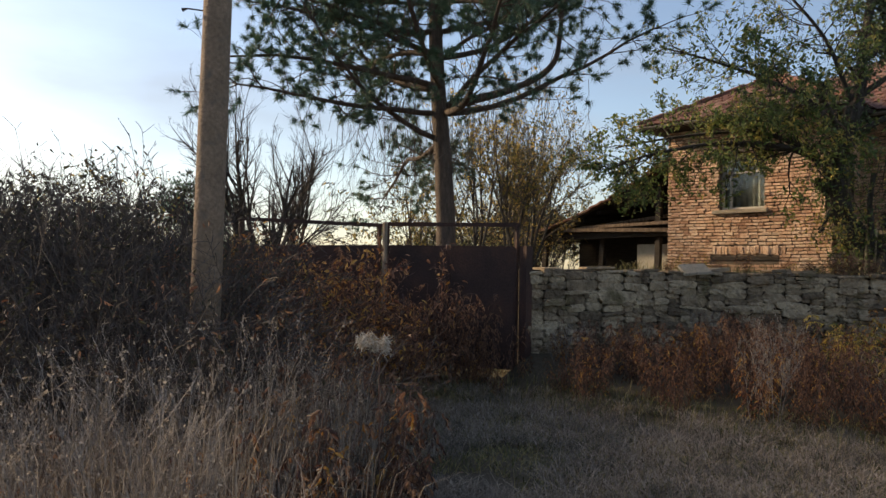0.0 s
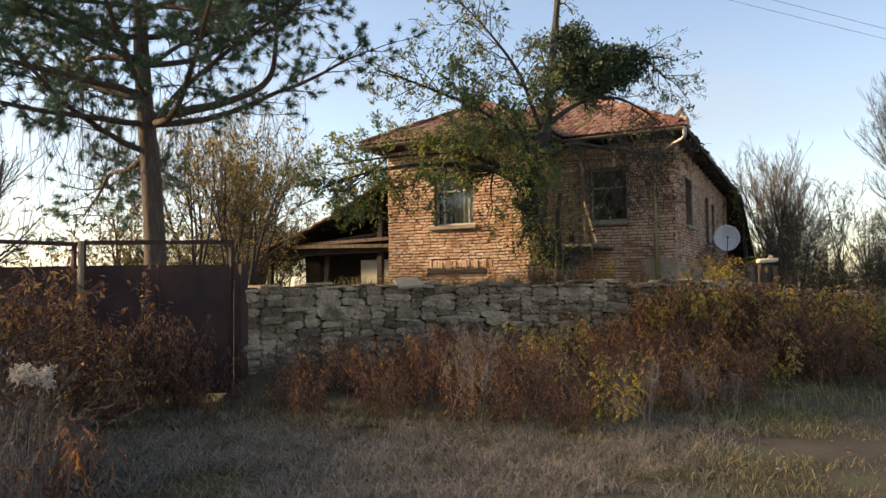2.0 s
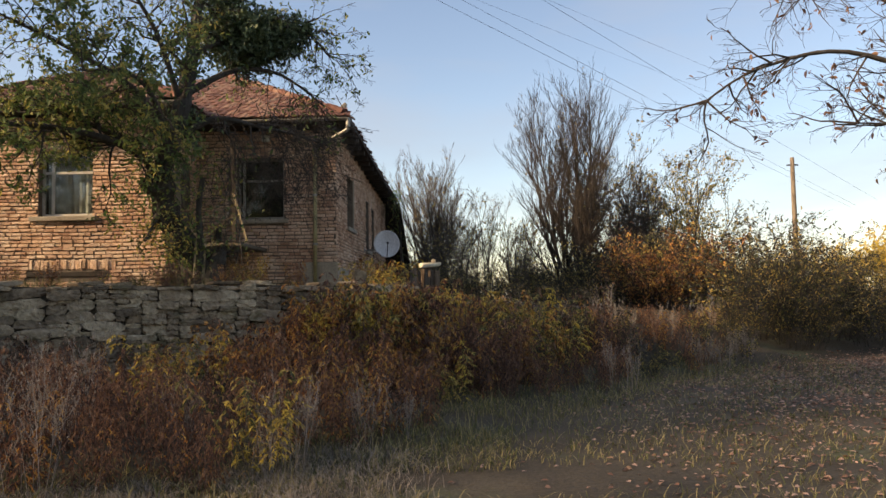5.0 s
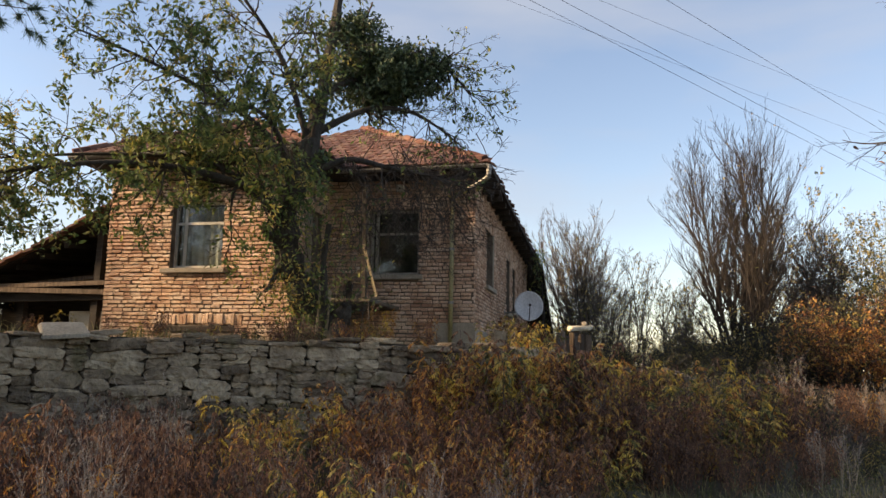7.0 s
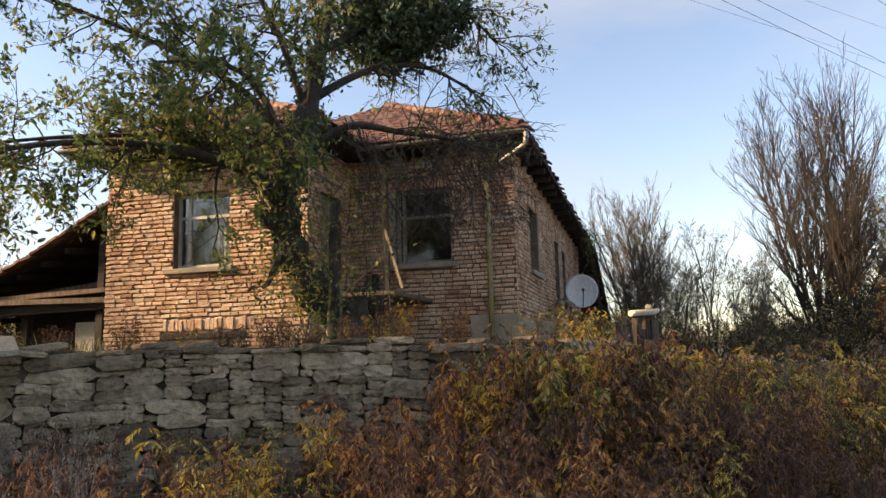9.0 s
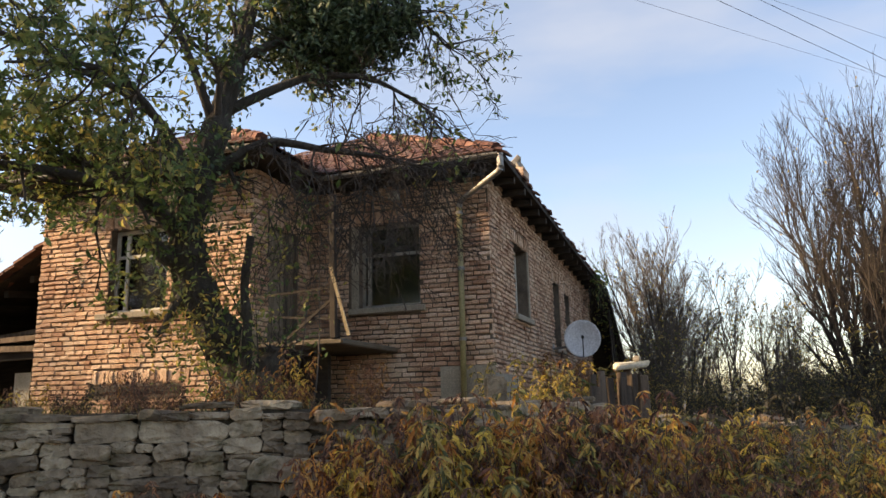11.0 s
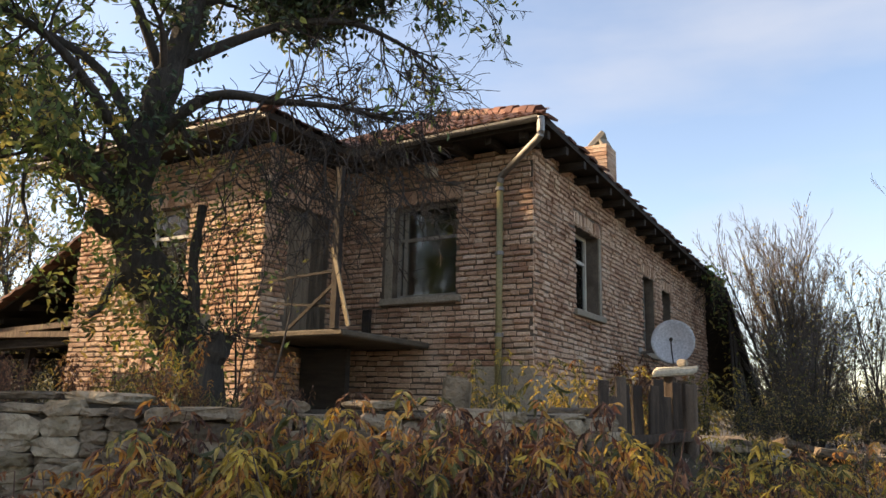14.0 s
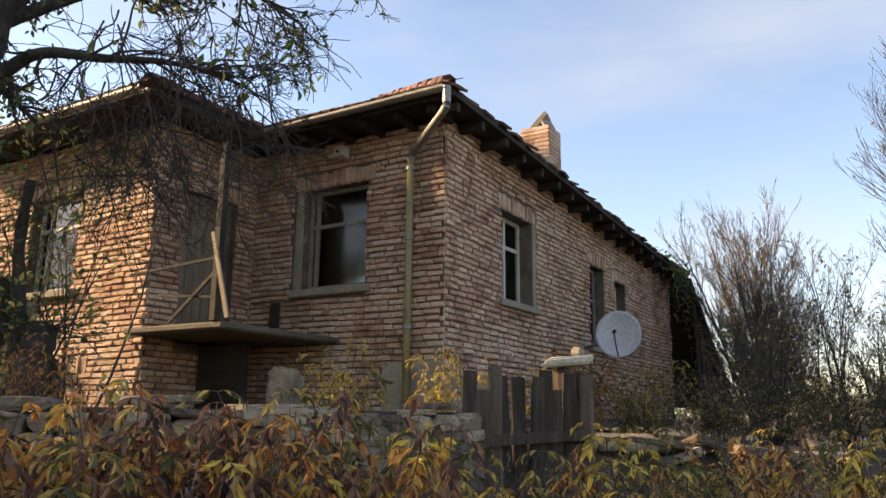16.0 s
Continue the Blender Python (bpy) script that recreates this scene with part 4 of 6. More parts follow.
for li, (pts, r0, r1) in enumerate(BOUGHS):
    line = smooth_line(pts, TREE)
    rr = [r0 + (r1 - r0) * (k / (len(line) - 1)) ** (1.0 if li == 0 else 0.7) for k in range(len(line))]
    if li == 0:
        rr = [r * (1 + 0.15 * math.sin(k * 1.9)) for k, r in enumerate(rr)]
    bough = Geo().tube(line, rr, 22 if li == 0 else 9)
    if li == 0:                      # ridged, knotted bark
        n = 22
        for k in range(len(line)):
            for j in range(n):
                q = Vector(bough.v[k * n + j])
                swell = 0.30 * noise.noise(Vector((j * 0.9, k * 0.35, 2.0))) + 0.22 * noise.noise(q * 3.1)
                bough.v[k * n + j] = tuple(line[k] + (q - line[k]) * (1 + swell))
    part("trunk" if li == 0 else "limb", bough, M_BARK, fruit, smooth=li > 0)
    rows = []
    for _ in range({0: 13, 1: 38, 2: 36, 5: 18, 6: 18, 7: 18}.get(li, 24)):
        k = rng.randint(len(line) // 4 if li else len(line) // 2, len(line) - 2)
        ax = (line[k + 1] - line[k]).normalized()
        w = Vector((rng.gauss(0, 1), rng.gauss(0, 1), rng.gauss(0, 0.8)))
        d = (ax * 0.7 + w.normalized()).normalized()
        right = li in (0, 5, 6, 7)
        rows += grow(rng, line[k], d, rng.uniform(0.4, 1.0) if right else rng.uniform(0.6, 1.3), max(0.012, rr[k] * 0.35), 2, (6, 5), 45, 0.16, -0.05 if right else 0.03, 0.55)
    all_rows += rows
    n = {5: 60, 6: 200, 7: 380, 0: 420, 1: 3000, 2: 3000, 3: 1500, 4: 750, 8: 2700}[li]
    leafy_places += along(rng, rows, n, 1, 0.2, 0.04)
for pts, r0, r1 in (([(-0.78, 0.6, 1.75), (-0.98, 0.42, 1.82), (-1.08, 0.36, 1.92)], 0.12, 0.075), ([(-0.18, 0.75, 0.0), (-0.12, 0.72, 0.9), (-0.16, 0.66, 1.5), (-0.10, 0.62, 2.05)], 0.065, 0.04), ([(0.06, 0.66, -0.05), (0.10, 0.62, 0.45), (0.22, 0.58, 0.82)], 0.17, 0.10), ([(-0.70, 0.7, 1.5), (-0.86, 0.55, 1.3), (-0.94, 0.5, 1.05), (-1.02, 0.44, 0.95)], 0.06, 0.025)):
    line = smooth_line(pts, TREE, 4)
    part("broken_stub", Geo().tube(line, [(r0 + (r1 - r0) * k / (len(line) - 1)) * (1 + 0.16 * math.sin(k * 2.3)) for k in range(len(line))], 9), M_BARK, fruit, "broken dead stub of the trunk")
stub_twigs = []
for _ in range(34):
    stub_twigs += grow(rng, TREE @ Vector((0.22 + rng.gauss(0, 0.05), 0.58, 0.78)), (rng.gauss(0.2, 0.6), rng.gauss(-0.3, 0.5), rng.gauss(0.1, 0.5)), rng.uniform(0.15, 0.45), 0.006, 1, (3,), 40, 0.16)
part("branchwork", wood(stub_twigs), M_DARKTWIG, fruit)
droop = []
for _ in range(120):     # thin bare twigs hanging on the house side
    u = rng.uniform(0.0, 2.1)
    top = TREE @ Vector((u, rng.uniform(-0.1, 1.0), 2.6 + rng.uniform(-0.5, 0.9)))
    droop += grow(rng, top, (rng.gauss(0.25, 0.35), rng.gauss(0, 0.4), rng.uniform(-1.0, -0.2)), rng.uniform(0.5, 1.1), 0.008, 2, (4, 3), 48, 0.16, -0.05, 0.55)
part("hanging_growth", wood(droop), M_DARKTWIG, fruit)
part("branchwork", wood(all_rows), M_DARKTWIG, fruit)
part("foliage", leaf_mesh("foliage", M_GREENLEAF, leafy_places, 0.095, 3), None, fruit, "small green and yellowing leaves")
ivy = []
for _ in range(1500):   # climbers round the lower trunk
    z = rng.uniform(0.2, 2.4)
    c = TREE @ Vector((-0.08 - 0.42 * min(z, 1.6) + rng.gauss(0, 0.30), 1.05 - 0.27 * z + rng.gauss(-0.1, 0.28), z))
    ivy.append((c.x, c.y, c.z))
for _ in range(420):   # a climber between trunk and balcony
    z = rng.uniform(0.7, 2.5)
    c = TREE @ Vector((0.15 + rng.gauss(0, 0.28), 0.75 + rng.gauss(0, 0.22), z))
    ivy.append((c.x, c.y, c.z))
gold = []
for _ in range(300):   # a yellowing spray hanging before the wall
    c = TREE @ Vector((-0.85 + rng.gauss(0, 0.28), 0.45 + rng.gauss(0, 0.2), 1.0 + rng.gauss(0, 0.22)))
    gold.append((c.x, c.y, c.z))
part("climber_foliage", leaf_mesh("climber_foliage", M_OLIVELEAF, gold, 0.075, 6), None, fruit, "yellow-green leaves hanging low")
part("climber_foliage", leaf_mesh("climber_foliage", M_GREENLEAF, ivy, 0.075, 4), None, fruit, "green climber leaves round the trunk")
part("dead_growth", wood([r for k in range(9) for r in grow(rng, TREE @ Vector((rng.uniform(-0.6, 0.6), rng.uniform(0.5, 1.1), 0.1)), (rng.gauss(0, 0.15), rng.gauss(0, 0.15), 1), rng.uniform(1.0, 2.6), 0.012, 1, (4,), 30, 0.06)]), M_DARKTWIG, fruit)

eave_ivy = plant("ivy", "dark green ivy hanging from the far eave", "ivy")
ivy = []
for _ in range(480):
    f = rng.random() ** 0.8
    y = 28.0 + 3.2 * f
    ivy.append((X1 + 0.42 + rng.gauss(0, 0.14), y, eave_z(y) + 0.05 - rng.random() ** 2 * 1.7 * f - max(0.0, y - 30.2) * 0.9 + rng.gauss(0, 0.10)))
part("foliage", leaf_mesh("foliage", M_GREENLEAF, ivy, 0.11, 8), None, eave_ivy)
vine = []
for _ in range(26):
    y = rng.uniform(28.0, 31.0)
    vine += grow(rng, (X1 + 0.42, y, eave_z(y) - max(0.0, y - 30.2) * 0.9), (rng.gauss(0, 0.2), rng.gauss(0, 0.5), -0.8), rng.uniform(0.5, 1.4), 0.007, 1, (4,), 40, 0.16)
part("branchwork", wood(vine), M_DARKTWIG, eave_ivy)
clump = plant("mistletoe_clump", "dense dark green clump growing in the tree crown", "mistletoe")
spots, rods = [], Geo()
for off, size, cnt in (((0.55, 1.1, 4.70), (0.88, 0.84, 0.72), 6400), ((1.10, 1.05, 4.78), (0.82, 0.75, 0.64), 4400), ((0.32, 1.0, 5.40), (0.5, 0.5, 0.45), 1700), ((1.60, 1.0, 4.95), (0.5, 0.45, 0.35), 600), ((0.66, 1.0, 4.40), (0.42, 0.4, 0.33), 800)):
    cc = TREE @ Vector(off)
    for k in range(cnt):
        w = Vector((rng.gauss(0, 1), rng.gauss(0, 1), rng.gauss(0, 1))).normalized()
        bump = 0.85 + 0.35 * noise.noise(w * 2.2 + cc) + 0.25 * noise.noise(w * 5.0)
        q = w * bump * rng.uniform(0.2, 1.15) ** 0.6
        spots.append((cc.x + q.x * size[0], cc.y + q.y * size[1], cc.z + q.z * size[2]))
        if k % 30 == 0:
            rods.tube([cc, cc + Vector((q.x * 0.5, q.y * 0.5, q.z * 0.5)), Vector(spots[-1])], [0.02, 0.012, 0.004], 4)
part("branchwork", rods, M_DARKTWIG, clump)
part("foliage", leaf_mesh("foliage", M_IVY, spots, 0.085, 5), None, clump)
sp = []
for off, rad, cnt in (((-0.2, 0.8, 5.2), 0.42, 420), ((-0.38, 0.5, 3.9), 0.46, 620), ((-0.5, 0.32, 2.9), 0.40, 420), ((-0.70, 0.5, 2.2), 0.42, 260)):
    c2 = TREE @ Vector(off)
    for k in range(cnt):
        w = Vector((rng.gauss(0, 1), rng.gauss(0, 1), rng.gauss(0, 1.2)))
        sp.append(tuple(c2 + w.normalized() * rng.uniform(0.2, 1.1) * rad))
part("ivy_foliage", leaf_mesh("ivy_foliage", M_IVY, sp, 0.08, 52), None, fruit, "dark ivy leaves on the trunk")


def pine_tree(at, tall, seed, name="pine_tree"):
    """A two-needle pine: bent limbs in whorls, side shoots, needle tufts."""
    r = random.Random(seed)
    tree = plant(name, "tall dark green pine tree behind the gate", "tree", at)
    trunk = [Vector((0.12 * math.sin(z * 0.7), 0.1 * math.cos(z * 0.5), z)) for z in np.linspace(0, tall, 14)]
    part("trunk", Geo().tube(trunk, [0.21 * (1 - 0.75 * k / 13) for k in range(14)], 12), M_PINEBARK, tree, smooth=True)
    tufts, shoots = [], []
    z = 3.9
    while z < tall - 0.3:
        for k in range(r.randint(3, 4)):
            an = r.uniform(0, 2 * math.pi)
            reach = 4.6 * (1 - 0.62 * (z - 3.9) / (tall - 3.9)) * r.uniform(0.65, 1.05)
            p, pts = Vector((trunk[0].x, 0, z)), []
            d = Vector((math.cos(an), math.sin(an), r.uniform(-0.1, 0.35))).normalized()
            n = 9
            for i in range(n + 1):
                pts.append(p.copy())
                d = (d + Vector((r.gauss(0, 0.12), r.gauss(0, 0.12), r.gauss(0.03, 0.10)))).normalized()
                p = p + d * reach / n
            rad = [0.065 * (reach / 4.6) * (1 - 0.8 * i / n) + 0.006 for i in range(n + 1)]
            part("limb", Geo().tube(pts, rad, 7), M_PINEBARK, tree, smooth=True)
            for i in range(2, n + 1):
                for _ in range(3):
                    w = Vector((r.gauss(0, 1), r.gauss(0, 1), r.gauss(0.1, 0.6))).normalized()
                    ax = (pts[i] - pts[i - 1]).normalized()
                    e = (ax * 0.8 + w).normalized()
                    shoots += grow(r, pts[i], e, r.uniform(0.5, 1.15), 0.013, 1, (3,), 45, 0.14, 0.03, 0.55)
        z += r.uniform(0.42, 0.62)
    part("branchwork", wood(shoots, sides=(4, 3, 3, 3, 3)), M_PINEBARK, tree)
    rs = np.random.RandomState(seed)
    base, dirs = [], []
    for lv, pts, rr in shoots:
        ax = (pts[-1] - pts[-3]).normalized()
        for s in (1.0, 0.7, 0.4, 0.1):
            base.append(pts[-2].lerp(pts[-1], s) if s < 1 else pts[-1])
            dirs.append(ax)
    m = 19
    b = np.repeat(np.array([tuple(q) for q in base]), m, 0)
    d = np.repeat(np.array([tuple(q) for q in dirs]), m, 0) * 0.75 + rs.normal(size=(len(b), 3)) * 0.62
    d /= np.linalg.norm(d, axis=1)[:, None]
    s = np.cross(d, rs.normal(size=(len(b), 3)))
    s /= np.linalg.norm(s, axis=1)[:, None] + 1e-9
    ln = rs.uniform(0.10, 0.17, len(b))[:, None]
    v = np.stack([b - s * 0.0055, b + s * 0.0055, b + d * ln], 1).reshape(-1, 3)
    me = bpy.data.meshes.new("needle_foliage")
    me.from_pydata(v.tolist(), [], np.arange(len(v)).reshape(-1, 3).tolist())
    me.materials.append(M_NEEDLE)
    part("needle_foliage", me, None, tree)
    return tree


pine = pine_tree(Matrix.Translation((-9.30, 9.60, 0.4)), 10.5, 21)
rng = random.Random(31)
part("big_bent_limb", Geo().tube(smooth_line([(0, 0, 4.5), (0.45, 0.4, 4.65), (1.0, 0.85, 4.85), (1.45, 1.25, 5.2), (1.6, 1.35, 5.8), (1.62, 1.4, 7.5)], Matrix.Identity(4)), [0.09 - 0.0024 * k for k in range(26)], 8), M_PINEBARK, pine, smooth=True)
far_pine = copy_thing(pine, Matrix.Identity(4))
far_pine.matrix_basis = Matrix.Translation((-27.0, 13.2, -1.6)) @ Matrix.Diagonal((0.62, 0.62, 0.62, 1))
tagged(far_pine, "small dark pine far behind the thicket", "tree")
hang = []
for k in range(160):   # dry vines hanging from the pine
    an, rr_ = rng.uniform(0, 6.28), rng.uniform(0.3, 2.6)
    hang += grow(rng, (math.cos(an) * rr_, math.sin(an) * rr_, rng.uniform(3.8, 5.2)), (rng.gauss(0, 0.2), rng.gauss(0, 0.2), -1), rng.uniform(0.6, 1.8), 0.006, 1, (3,), 30, 0.09, -0.04)
part("hanging_vine", wood(hang, sides=(3, 3, 3, 3, 3)), M_TWIG, pine, "dry hanging vines")


def bare_tree(name, label, at, seed, stems, tall, rad, fan, kids, mat=M_DARKTWIG, leaves=None, count=0, size=0.07, lift=0.05, ratio=0.55, levels=3, category="tree", spread=32, first=0.25):
    """Several bare stems rising from one foot, finely branched."""
    r = random.Random(seed)
    t = plant(name, label, category, at)
    rows = []
    for k in range(stems):
        an = 2 * math.pi * k / stems + r.uniform(-0.4, 0.4)
        lean = fan * r.uniform(0.15, 1.0)
        rows += grow(r, (0.12 * math.cos(an), 0.12 * math.sin(an), 0), (math.cos(an) * lean, math.sin(an) * lean, 1), tall * r.uniform(0.82, 1.08) * (1.0 - 0.28 * lean / fan), rad * r.uniform(0.7, 1.1), levels, kids, spread, 0.08, lift, ratio, first)
    part("branchwork", wood(rows, 0, 0), M_BARK, t)
    part("branchwork", wood(rows, 1, 9), mat, t)
    if leaves:
        part("foliage", leaf_mesh("foliage", leaves, along(r, rows, count, 1), size, seed), None, t)
    return t


def put(x, y, rz=0, s=1.0):
    return Matrix.Translation((x, y, z_at(x, y) - 0.05)) @ Matrix.Rotation(radians(rz), 4, "Z") @ Matrix.Diagonal((s, s, s, 1))


bare_tree("bare_shrub_tree", "tall bare many-stemmed shrub on the bank", put(3.7, 26.2), 41, 17, 6.3, 0.055, 0.46, (11, 9, 5), M_DARKTWIG, M_OLIVELEAF, 500, 0.07, levels=3, spread=27, lift=0.10, ratio=0.5, first=0.12)
bare_tree("bare_shrub_tree", "bare many-stemmed shrub with a few yellow leaves", put(-0.7, 31.3), 42, 12, 5.2, 0.05, 0.42, (13, 9, 5), M_TWIG, M_YELLOWLEAF, 450, 0.08, spread=27, lift=0.09, ratio=0.48, first=0.12)
bare_tree("bare_shrub_tree", "dense twiggy shrub with sparse brownish leaves", put(5.9, 27.6), 77, 9, 3.9, 0.05, 0.5, (12, 8, 5), M_DARKTWIG, M_BROWNLEAF, 1500, 0.06, spread=32, first=0.1)
bare_tree("bare_shrub_tree", "bare shrub with thinning olive leaves", put(6.6, 29.5), 43, 9, 4.6, 0.05, 0.55, (8, 6, 4), M_DARKTWIG, M_OLIVELEAF, 5000, 0.10)
bare_tree("bare_shrub_tree", "bare shrub with thinning olive leaves", put(9.5, 33.0), 44, 7, 5.2, 0.05, 0.4, (8, 6, 4), M_DARKTWIG, M_OLIVELEAF, 3500, 0.11)
bare_tree("bare_tree", "leafless dark tree behind the gate", put(-20.5, 12.5), 45, 9, 7.0, 0.12, 0.75, (10, 7, 5), M_DARKTWIG, ratio=0.5)
bare_tree("bare_tree", "leafless tree at the field edge", put(-31, 3.5), 46, 5, 7.5, 0.12, 0.6, (9, 6, 5), M_DARKTWIG, ratio=0.5)
bare_tree("thicket_tree", "thin thicket tree with yellowing leaves and vines", put(-12.8, 12.2), 47, 6, 3.5, 0.05, 0.4, (7, 5, 4), M_TWIG, M_OLIVELEAF, 2600, 0.085)
bare_tree("thicket_tree", "thin thicket tree with yellowing leaves and vines", put(-11.3, 14.3), 48, 6, 3.6, 0.05, 0.45, (7, 5, 4), M_TWIG, M_OLIVELEAF, 2400, 0.085)
bare_tree("thicket_tree", "thin thicket tree with yellowing leaves and vines", put(-14.3, 15.6), 49, 5, 5.0, 0.05, 0.45, (7, 5, 4), M_DARKTWIG, M_YELLOWLEAF, 1800, 0.08)
bare_tree("thicket_tree", "thin thicket tree with yellowing leaves and vines", put(-10.2, 12.6), 50, 6, 2.9, 0.04, 0.45, (7, 5, 4), M_TWIG, M_OLIVELEAF, 2200, 0.085)
bare_tree("thicket_tree", "thin thicket tree with yellowing leaves and vines", put(-16.4, 20.4), 76, 6, 5.6, 0.05, 0.45, (7, 5, 4), M_DARKTWIG, M_OLIVELEAF, 3800, 0.09)
for wx, wy, wt, ws in ((1.0, 27.6, 3.4, 71), (0.1, 25.9, 2.3, 72), (-0.2, 29.0, 3.2, 73), (2.2, 30.0, 3.6, 74), (1.9, 25.2, 2.0, 75)):
    bare_tree("thin_shrub", "thin shrub of grey twigs with sparse yellow-green leaves", put(wx, wy), ws, 9, wt, 0.025, 0.5, (7, 5, 3), M_TWIG, M_OLIVELEAF, 380, 0.075, category="shrub")
for tx, ty, tt, ts in ((-30.0, -4.5, 17.0, 81),):   # added tree, out of view, placed to keep sun off the lane
    bare_tree("roadside_tree", "unseen tall leafy tree added to shade the lane", put(tx, ty), ts, 7, tt, 0.16, 0.34, (9, 6, 4), M_DARKTWIG, M_OLIVELEAF, 7000, 0.34, ratio=0.40, spread=42)
walnut = plant("walnut_tree", "nearly bare tree overhanging the lane", "tree")
rng = random.Random(61)
w_rows = []
part("trunk", Geo().tube([(10.8, 16.4, 0.2), (10.7, 16.4, 2.0), (10.4, 16.5, 3.6), (10.3, 16.6, 6.0), (10.5, 16.7, 8.5)], [0.26, 0.23, 0.20, 0.14, 0.06], 12), M_BARK, walnut, smooth=True)
for pts in ([(10.4, 16.5, 3.6), (8.8, 16.2, 5.2), (7.0, 16.0, 5.9), (5.4, 15.9, 5.6), (4.4, 15.9, 5.0)], [(10.35, 16.6, 4.6), (9.0, 16.8, 6.4), (7.4, 16.8, 7.5), (6.0, 16.8, 7.7)], [(10.4, 16.5, 3.2), (9.2, 16.0, 4.0), (8.0, 15.8, 4.5), (6.8, 15.7, 4.6)]):
    line = smooth_line(pts, Matrix.Identity(4))
    part("limb", Geo().tube(line, [0.07 - 0.06 * k / (len(line) - 1) for k in range(len(line))], 8), M_BARK, walnut, smooth=True)
    for _ in range(26):
        k = rng.randint(4, len(line) - 2)
        w_rows += grow(rng, line[k], (line[k + 1] - line[k]).normalized() + Vector((rng.gauss(0, 0.6), rng.gauss(0, 0.6), rng.gauss(0, 0.6))), rng.uniform(0.7, 1.6), 0.02, 2, (5, 4), 40, 0.13, -0.01)
part("branchwork", wood(w_rows), M_DARKTWIG, walnut)
part("foliage", leaf_mesh("foliage", M_BROWNLEAF, along(rng, w_rows, 420, 1, 0.5), 0.12, 62, droop=0.9), None, walnut, "few brown hanging leaves")

# ---- plants: shrubs, made once and copied ----


def shrub(name, label, seed, tall, fan, stems, mats, twig, kids=(5, 3), rad=0.008, group="", size=0.07, lift=0.0, category="shrub", base=0.15, tip=0.2):
    """mats: (leaf material, count, size) rows."""
    r = random.Random(seed)
    t = plant(name, label, category, Matrix.Identity(4), group)
    rows = []
    for k in range(stems):
        an = r.uniform(0, 2 * math.pi)
        lean = fan * r.uniform(0.1, 1.0)
        b = base * math.sqrt(r.random()) * 2
        rows += grow(r, (b * math.cos(an), b * math.sin(an), -0.1), (math.cos(an) * lean, math.sin(an) * lean, 1), tall * r.uniform(0.55, 1.1), rad, len(kids), kids, 42, 0.10, lift, 0.45, 0.3)
    part("branchwork", wood(rows, sides=(4, 3, 3, 3, 3)), twig, t)
    for i, (mat, count, sz) in enumerate(mats):
        part("foliage", leaf_mesh("foliage", mat, along(r, rows, count, 0, tip, 0.04), sz, seed + i, 0.32, 0.0, 0.4), None, t)
    return t


def elder(name, label, seed, tall, stems, fan, mats, twig, group, leaf=0.065, low=0.32, sag=0.7, leaflets=4, curl=0.13, node=0.105, base=0.26):
    """Upright herb stems with paired drooping feathered leaves; mats are (leaf material, share) rows."""
    r = random.Random(seed)
    t = plant(name, label, "shrub", Matrix.Identity(4), group)
    g, rib = Geo(), Geo()
    got = [([], []) for _ in mats]
    for k in range(stems):
        an = r.uniform(0, 2 * math.pi)
        b = base * math.sqrt(r.random())
        h = tall * r.uniform(0.5, 1.08)
        lean = fan * r.uniform(0.1, 1.0)
        d = Vector((math.cos(an) * lean, math.sin(an) * lean, 1)).normalized()
        p = Vector((b * math.cos(an), b * math.sin(an), -0.08))
        pts = [p.copy()]
        n = max(4, int(h / node))
        for i in range(n):
            d = (d + Vector((r.gauss(0, 0.05), r.gauss(0, 0.05), 0.0))).normalized()
            p = p + d * h / n
            pts.append(p.copy())
        g.tube(pts, [0.0058 * (1 - 0.6 * i / n) for i in range(n + 1)], 4)
        mi = r.choices(range(len(mats)), [m[1] for m in mats])[0]
        turn = r.uniform(0, 6.28)
        for i in range(max(1, int(n * low)), n + 1):
            f = i / n
            turn += 1.57 + r.gauss(0, 0.25)
            for side in (0.0, math.pi):
                if r.random() < 0.16 + 0.35 * (1 - f):
                    continue
                mm = mi if r.random() < 0.8 else r.randrange(len(mats))
                out = Vector((math.cos(turn + side), math.sin(turn + side), r.uniform(0.1, 0.6) * (1.2 if f > 0.9 else 1.0))).normalized()
                ln = r.uniform(0.11, 0.20) * (1.1 - 0.35 * f)
                q, line = pts[i].copy(), []
                for j in range(leaflets + 1):
                    line.append(q.copy())
                    out = (out + Vector((0, 0, -sag * 0.42 * r.uniform(0.6, 1.4)))).normalized()
                    q = q + out * ln / leaflets
                rib.tube(line, 0.0016, 3, False)
                for j in range(1, leaflets + 1):
                    ax = (line[j] - line[j - 1]).normalized()
                    sd = ax.cross(Vector((0, 0, 1)))
                    for sg in ((-1, 1) if j < leaflets else (-1, 1, 0)):
                        w = (ax * (0.75 if sg else 1.0) + sd * sg * 0.85 + Vector((0, 0, -sag * r.uniform(0.3, 1.2)))).normalized()
                        got[mm][0].append(tuple(line[j]))
                        got[mm][1].append(tuple(w))
    g.add(rib.v, rib.f)
    part("branchwork", g, twig, t)
    for i, (mat, _) in enumerate(mats):
        if got[i][0]:
            part("foliage", leaf_mesh("foliage", mat, got[i][0], leaf, seed + i, 0.27, 0.0, 0.2, got[i][1], curl), None, t)
    return t


